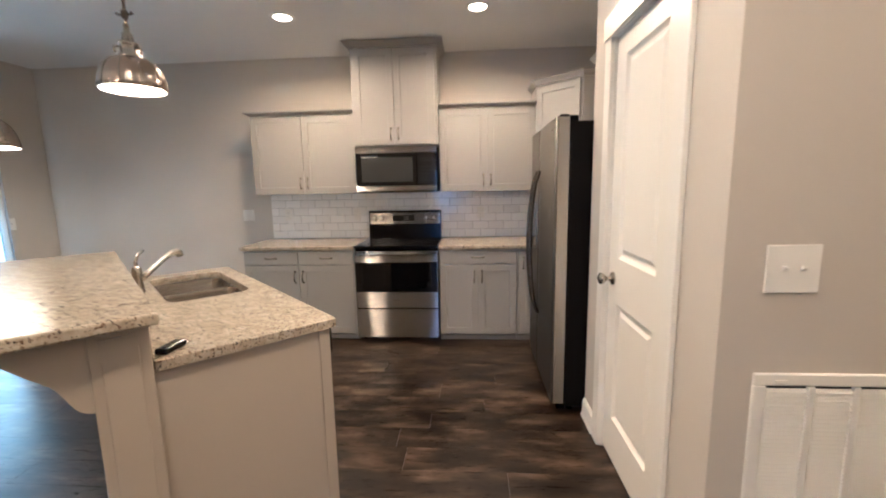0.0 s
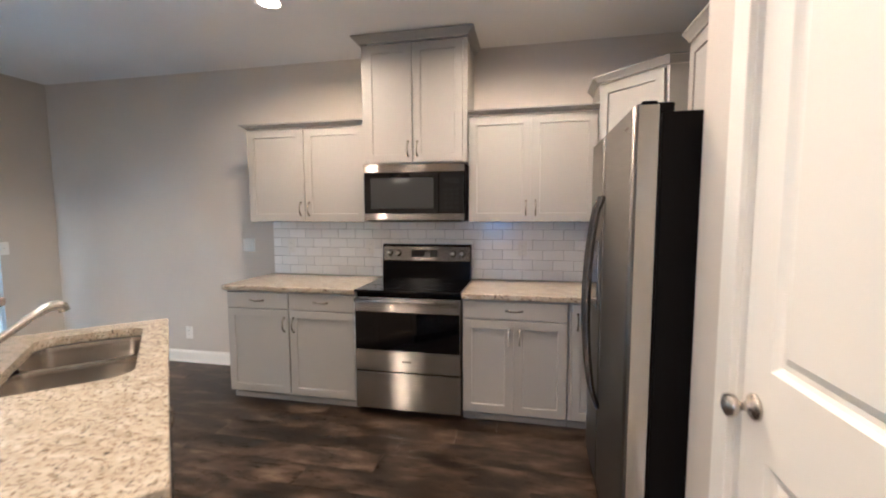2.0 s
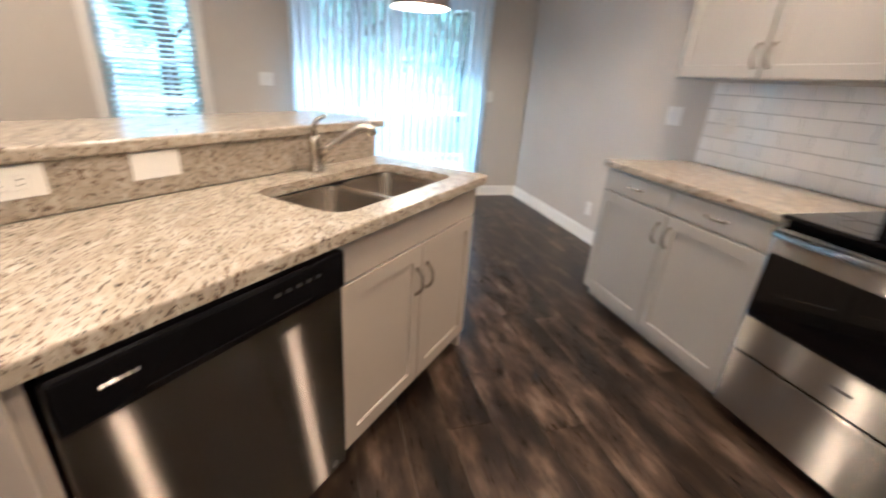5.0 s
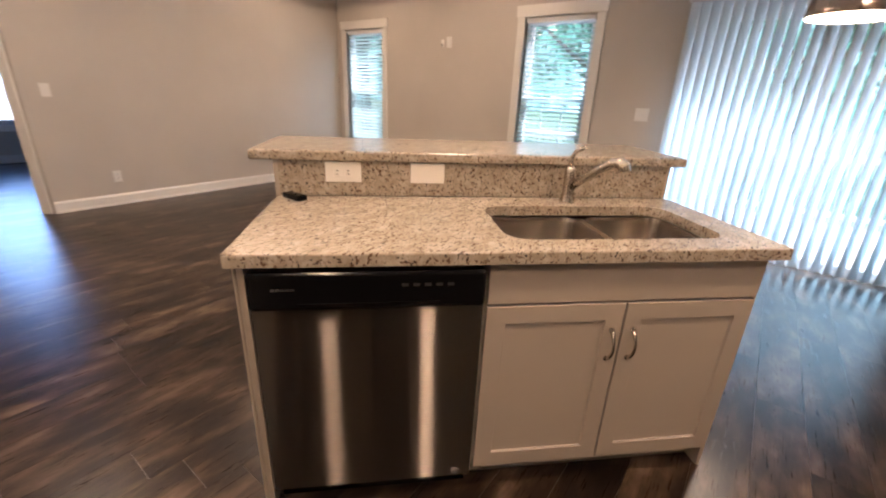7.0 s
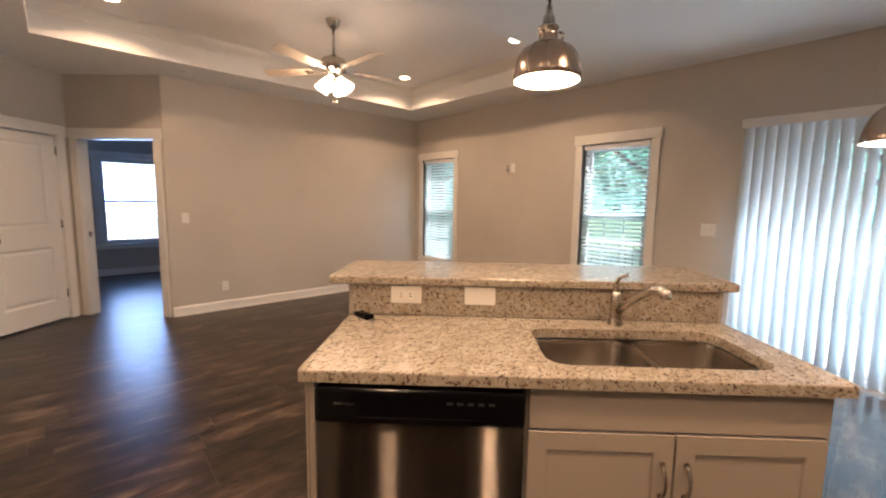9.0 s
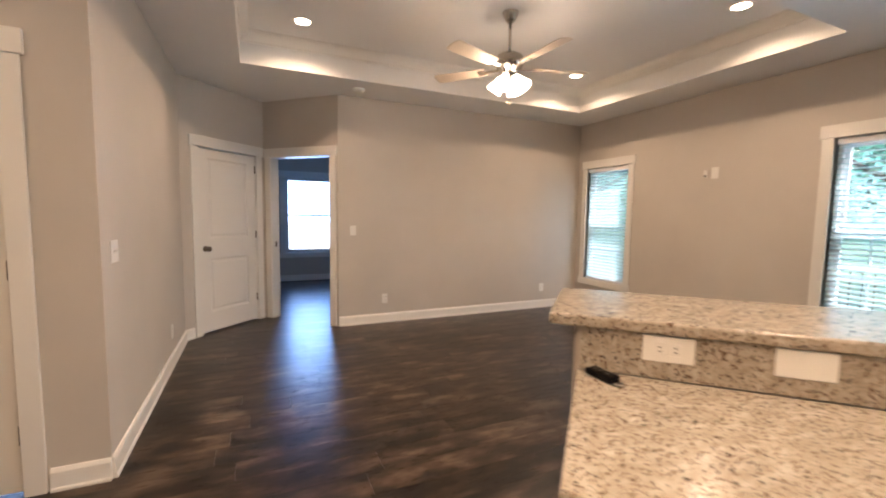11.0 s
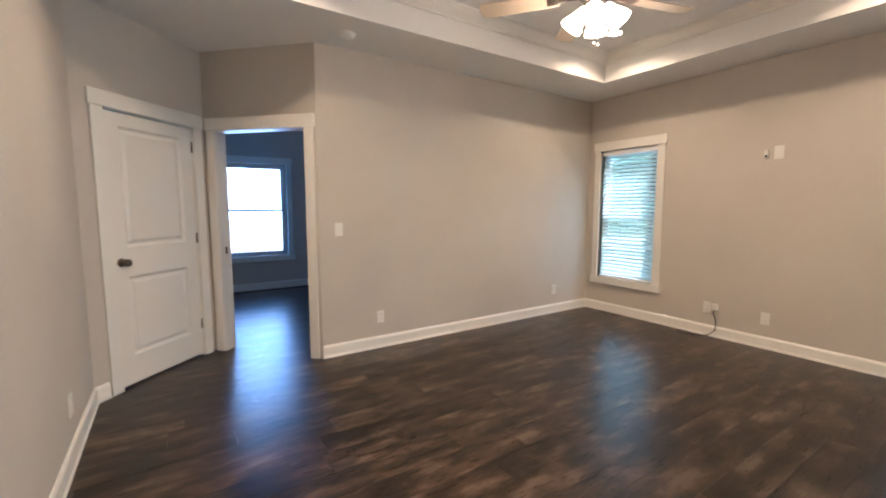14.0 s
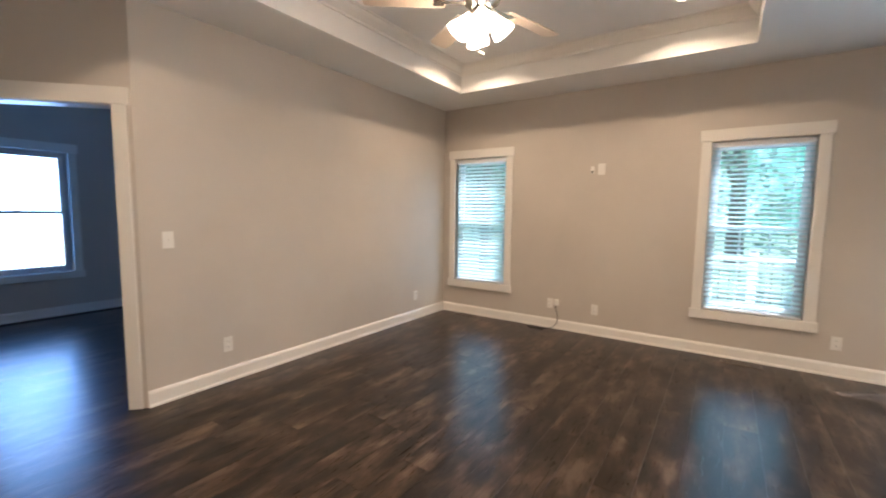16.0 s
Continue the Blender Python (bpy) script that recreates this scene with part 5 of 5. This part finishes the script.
for k in range(5):
    a = 2 * math.pi * k / 5 + 0.35
    m = pose(0, 0, -0.435, 0, 0, math.degrees(a)) @ pose(0, 0, 0, 11, 0, 0)
    bm = B()
    ol = []
    for j in range(9):
        f = j / 8
        ol.append((0.20 + 0.44 * f, -(0.052 + 0.016 * f) if f < 0.99 else -0.060))
    for j in range(1, 8):
        b = -math.pi / 2 + math.pi * j / 8
        ol.append((0.645 + 0.022 * math.cos(b), 0.066 * math.sin(b)))
    for j in range(9):
        f = 1 - j / 8
        ol.append((0.20 + 0.44 * f, 0.052 + 0.016 * f))
    lo = [bm.verts.new((x, y, 0.0)) for x, y in ol]
    hi = [bm.verts.new((x, y, 0.006)) for x, y in ol]
    bm.faces.new(lo[::-1])
    bm.faces.new(hi)
    for j in range(len(ol)):
        bm.faces.new((lo[j], lo[(j + 1) % len(ol)], hi[(j + 1) % len(ol)], hi[j]))
    bl = part("blade", bm, M_BLADE, t, "", m)
    bm = B()
    box(bm, 0.085, 0.27, -0.016, 0.016, -0.006, -0.0005, 0.002)
    box(bm, 0.205, 0.27, -0.035, 0.035, -0.0055, -0.0007, 0.002)
    part("blade_arm", bm, M_NICKEL, bl)
bm = B()
lathe(bm, [(0.05, -0.476), (0.065, -0.482), (0.07, -0.50), (0.055, -0.52), (0.03, -0.535), (0, -0.54)], 28)
part("light_fitter", bm, M_NICKEL, t)
for k in range(4):
    a = 2 * math.pi * k / 4 + 0.6
    m = pose(0, 0, 0, 0, 0, math.degrees(a)) @ pose(0.058, 0, -0.50, 0, -38, 0)
    bm = B()
    lathe(bm, [(0.022, 0.0), (0.026, -0.012), (0.03, -0.03), (0.045, -0.065), (0.060, -0.10), (0.064, -0.125), (0.061, -0.124), (0.056, -0.10), (0.041, -0.065), (0.026, -0.03), (0.0, -0.02)], 24)
    part("glass_shade", bm, M_SHADEGLOW, t, "glowing frosted bell shade", m)
for dx in (-0.012, 0.02):
    bm = B()
    tube(bm, [(dx, 0.01, -0.535), (dx, 0.012, -0.70)], 0.0012, 5)
    lathe(bm, [(0, -0.72), (0.006, -0.715), (0.006, -0.70), (0.0, -0.695)], 10, (dx, 0.012, 0))
    part("pull_chain", bm, M_NICKEL, t)
for k in range(4):
    a = 2 * math.pi * k / 4 + 0.6
    bulb("fan_bulb", (FX + 0.16 * math.cos(a), FY + 0.16 * math.sin(a), TRAY - 0.665), POWER_FAN, 0.05)


# ---- outdoors ----
tagged(part("ground", bx(-160, 160, -160, 160, -0.75, -0.65), M_GRASS), kind="structure")
t = thing("deck", pose(X_W - 0.15, 0, -0.10), "weathered gray wooden deck outside the sliding door", "deck", kind="structure")
x = -0.145
while x > -2.75:
    part("deck_board", bx(x, x + 0.138, -1.0, 5.2, -0.03, 0.0, 0.003), M_DECK, t)
    x -= 0.145
for y in (-0.9, 2.1, 5.1):
    part("support", bx(-2.7, -0.01, y - 0.05, y + 0.05, -0.56, -0.031), M_DECK, t)
t = thing("deck_railing", pose(X_W - 2.80, 0, -0.10), "white deck railing with thin dark balusters", "railing")
part("top_rail", bx(-0.045, 0.045, -1.0, 5.2, 0.80, 0.86, 0.004), M_VINYL, t)
part("bottom_rail", bx(-0.02, 0.02, -1.0, 5.2, 0.09, 0.14, 0.003), M_VINYL, t)
for y in (-0.95, 1.05, 3.1, 5.15):
    part("post", bx(-0.05, 0.05, y - 0.05, y + 0.05, 0.0005, 0.95, 0.005), M_VINYL, t)
me = mesh_of("baluster", bx(-0.007, 0.007, -0.007, 0.007, 0.14, 0.80), M_BRONZE)
y = -0.85
while y < 5.1:
    s = new("baluster", me)
    s.parent = t
    s.matrix_basis = pose(0, y, 0)
    y += 0.125


def tree(x, y, h, spread, seed):
    rnd = random.Random(seed)
    t = thing("tree", pose(x, y, -0.65), "leafy green deciduous tree behind the house", "tree", "back yard trees")
    bm = B()
    tube(bm, [(0, 0, -0.05), (0.05, 0.03, h * 0.25), (0.0, -0.04, h * 0.55), (0.06, 0.02, h * 0.85)], [h * 0.03, h * 0.024, h * 0.016, h * 0.006], 9)
    for k in range(7):
        a = rnd.uniform(0, 6.283)
        z = h * rnd.uniform(0.25, 0.7)
        L = spread * rnd.uniform(0.5, 0.9)
        tube(bm, [(0, 0, z), (0.5 * L * math.cos(a), 0.5 * L * math.sin(a), z + 0.25 * L), (L * math.cos(a), L * math.sin(a), z + 0.55 * L)], [h * 0.011, h * 0.007, h * 0.003], 6)
    part("trunk", bm, M_BARK, t)
    vs, fs = [], []
    clumps = [(rnd.gauss(0, 0.42) * spread, rnd.gauss(0, 0.42) * spread, h * rnd.uniform(0.22, 1.0), spread * rnd.uniform(0.22, 0.42)) for _ in range(34)]
    for cx, cy, cz, cr in clumps:
        for _ in range(200):
            d = Vector((rnd.gauss(0, 1), rnd.gauss(0, 1), rnd.gauss(0, 0.8)))
            d = d.normalized() * cr * rnd.uniform(0.4, 1.05)
            p = Vector((cx, cy, cz)) + d
            s = rnd.uniform(0.05, 0.11)
            a = Vector((rnd.gauss(0, 1), rnd.gauss(0, 1), rnd.gauss(0, 1))).normalized()
            b = a.orthogonal().normalized()
            i = len(vs)
            vs += [p - a * s, p + b * s * 0.45, p + a * s, p - b * s * 0.45]
            fs.append((i, i + 1, i + 2, i + 3))
    me2 = bpy.data.meshes.new("crown")
    me2.from_pydata(vs, [], fs)
    me2.materials.append(M_LEAF)
    cr_ = new("crown", me2)
    cr_.parent = t


for i, (x, y, h, s) in enumerate(((-12, -6, 7.5, 2.6), (-13.5, -1.5, 9, 3.2), (-12.5, 3.4, 8, 2.9), (-14, 8.5, 9.5, 3.4), (-19, 1.0, 11, 4.0), (-20, -8, 11, 4), (-20, 9, 12, 4.2), (-17, 14, 10, 3.8), (-10.5, -9.5, 7.5, 2.6), (-14.5, -13, 9, 3.2), (-9.5, -13.5, 8, 2.6), (-7.5, -22, 6, 2.2), (6, -24, 8, 3.0))):
    tree(x, y, h, s, 11 + i)

# pale yard and fence beyond the bedroom window
tagged(part("driveway", bx(-10, 8, -16, -8, -0.649, -0.64), M_CONC), kind="structure")
t = thing("yard_fence", pose(-2, -17, -0.65), "white vinyl picket fence across the yard", "fence")
for z in (0.35, 1.25):
    part("rail", bx(-8, 8, 0.0, 0.04, z, z + 0.09, 0.003), M_VINYL, t)
me = mesh_of("picket", bx(-0.05, 0.05, 0.041, 0.06, 0.05, 1.55), M_VINYL)
for k in range(100):
    s = new("picket", me)
    s.parent = t
    s.matrix_basis = pose(-7.95 + 0.16 * k, 0, 0)
for k in range(5):
    part("post", bx(-8 + 4 * k - 0.06, -8 + 4 * k + 0.06, -0.121, -0.001, -0.05, 1.65, 0.005), M_VINYL, t)
# glowing sheets; their emission stands for daylight on distant woods and sky
tagged(part("backdrop_west", bx(-60.2, -60, -120, 70, -1, 26), M_WOODGLOW), kind="structure")
tagged(part("backdrop_south", bx(-24, 70, -60.2, -60, -1, 26), M_SKYGLOW), kind="structure")


# ---- backsplash tiles ----
t = thing("backsplash", pose(-1.82, Y_N, 0.917), "white subway tile backsplash with gray grout", "backsplash", kind="structure")
BSW, BSH = 3.315, 0.462
part("grout_bed", bx(0, BSW, -0.006, -0.0005, 0, BSH), M_GROUT, t, "gray grout")
TWI, THI, J = 0.1524, 0.0762, 0.003
tiles = {}


def tile_mesh(w, h):
    key = (round(w, 3), round(h, 3))
    if key not in tiles:
        tiles[key] = mesh_of("tile", bx(0, w, -0.0095, -0.0060, 0, h, 0.0012), M_TILE)
    return tiles[key]


row, z = 0, 0.001
while z < BSH - 0.01:
    h = min(THI, BSH - z)
    x = -(TWI + J) / 2 if row % 2 else 0.0
    while x < BSW - 0.012:
        a, b = max(x, 0.0), min(x + TWI, BSW)
        if b - a > 0.012:
            s = new("tile", tile_mesh(b - a, h))
            s.parent = t
            s.matrix_basis = pose(a, 0, z, 0, random.uniform(-0.15, 0.15), random.uniform(-0.25, 0.25))
        x += TWI + J
    z += THI + J
    row += 1

# ---- floor planks ----
PW, PL, G = 0.181, 1.22, 0.001
planks = {}


def plank_mesh(length):
    key = round(length, 2)
    if key not in planks:
        planks[key] = mesh_of("plank", bx(0, length - G, 0, PW - G, -0.006, 0.0, 0.0004), M_PLANK)
    return planks[key]


rnd = random.Random(4)
rest = B()
y = Y_S - 0.02
while y < Y_N:
    x = X_W - rnd.uniform(0.1, 1.1)
    while x < 1.6:
        a, b = max(x, X_W), min(x + PL, 1.6)
        if b - a > 0.05:
            s = new("plank", plank_mesh(b - a))
            s.parent = floor
            s.matrix_basis = pose(a, y, FZ)
        x += PL
    y += PW
y = Y_S - 0.02 - PW
while y > Y_BED:
    x = X_W - rnd.uniform(0.1, 1.1)
    while x < 1.6:
        a, b = max(x, X_W), min(x + PL, 1.6)
        if b - a > 0.05:
            if a > -1.9 and y > -4.0:
                s = new("plank", plank_mesh(b - a))
                s.parent = floor
                s.matrix_basis = pose(a, y, FZ)
            else:
                box(rest, a, b - G, y, y + PW - G, FZ - 0.006, FZ)
        x += PL
    y -= PW
y = Y_HALL_S - 0.1
while y < Y_HALL_N + 0.1:
    x = 1.6
    while x < X_HALL:
        box(rest, x, x + PL - G, y, y + PW - G, FZ - 0.006, FZ)
        x += PL
    y += PW
tagged(part("rest_of_planks", rest, M_PLANK, floor), kind="stuff")
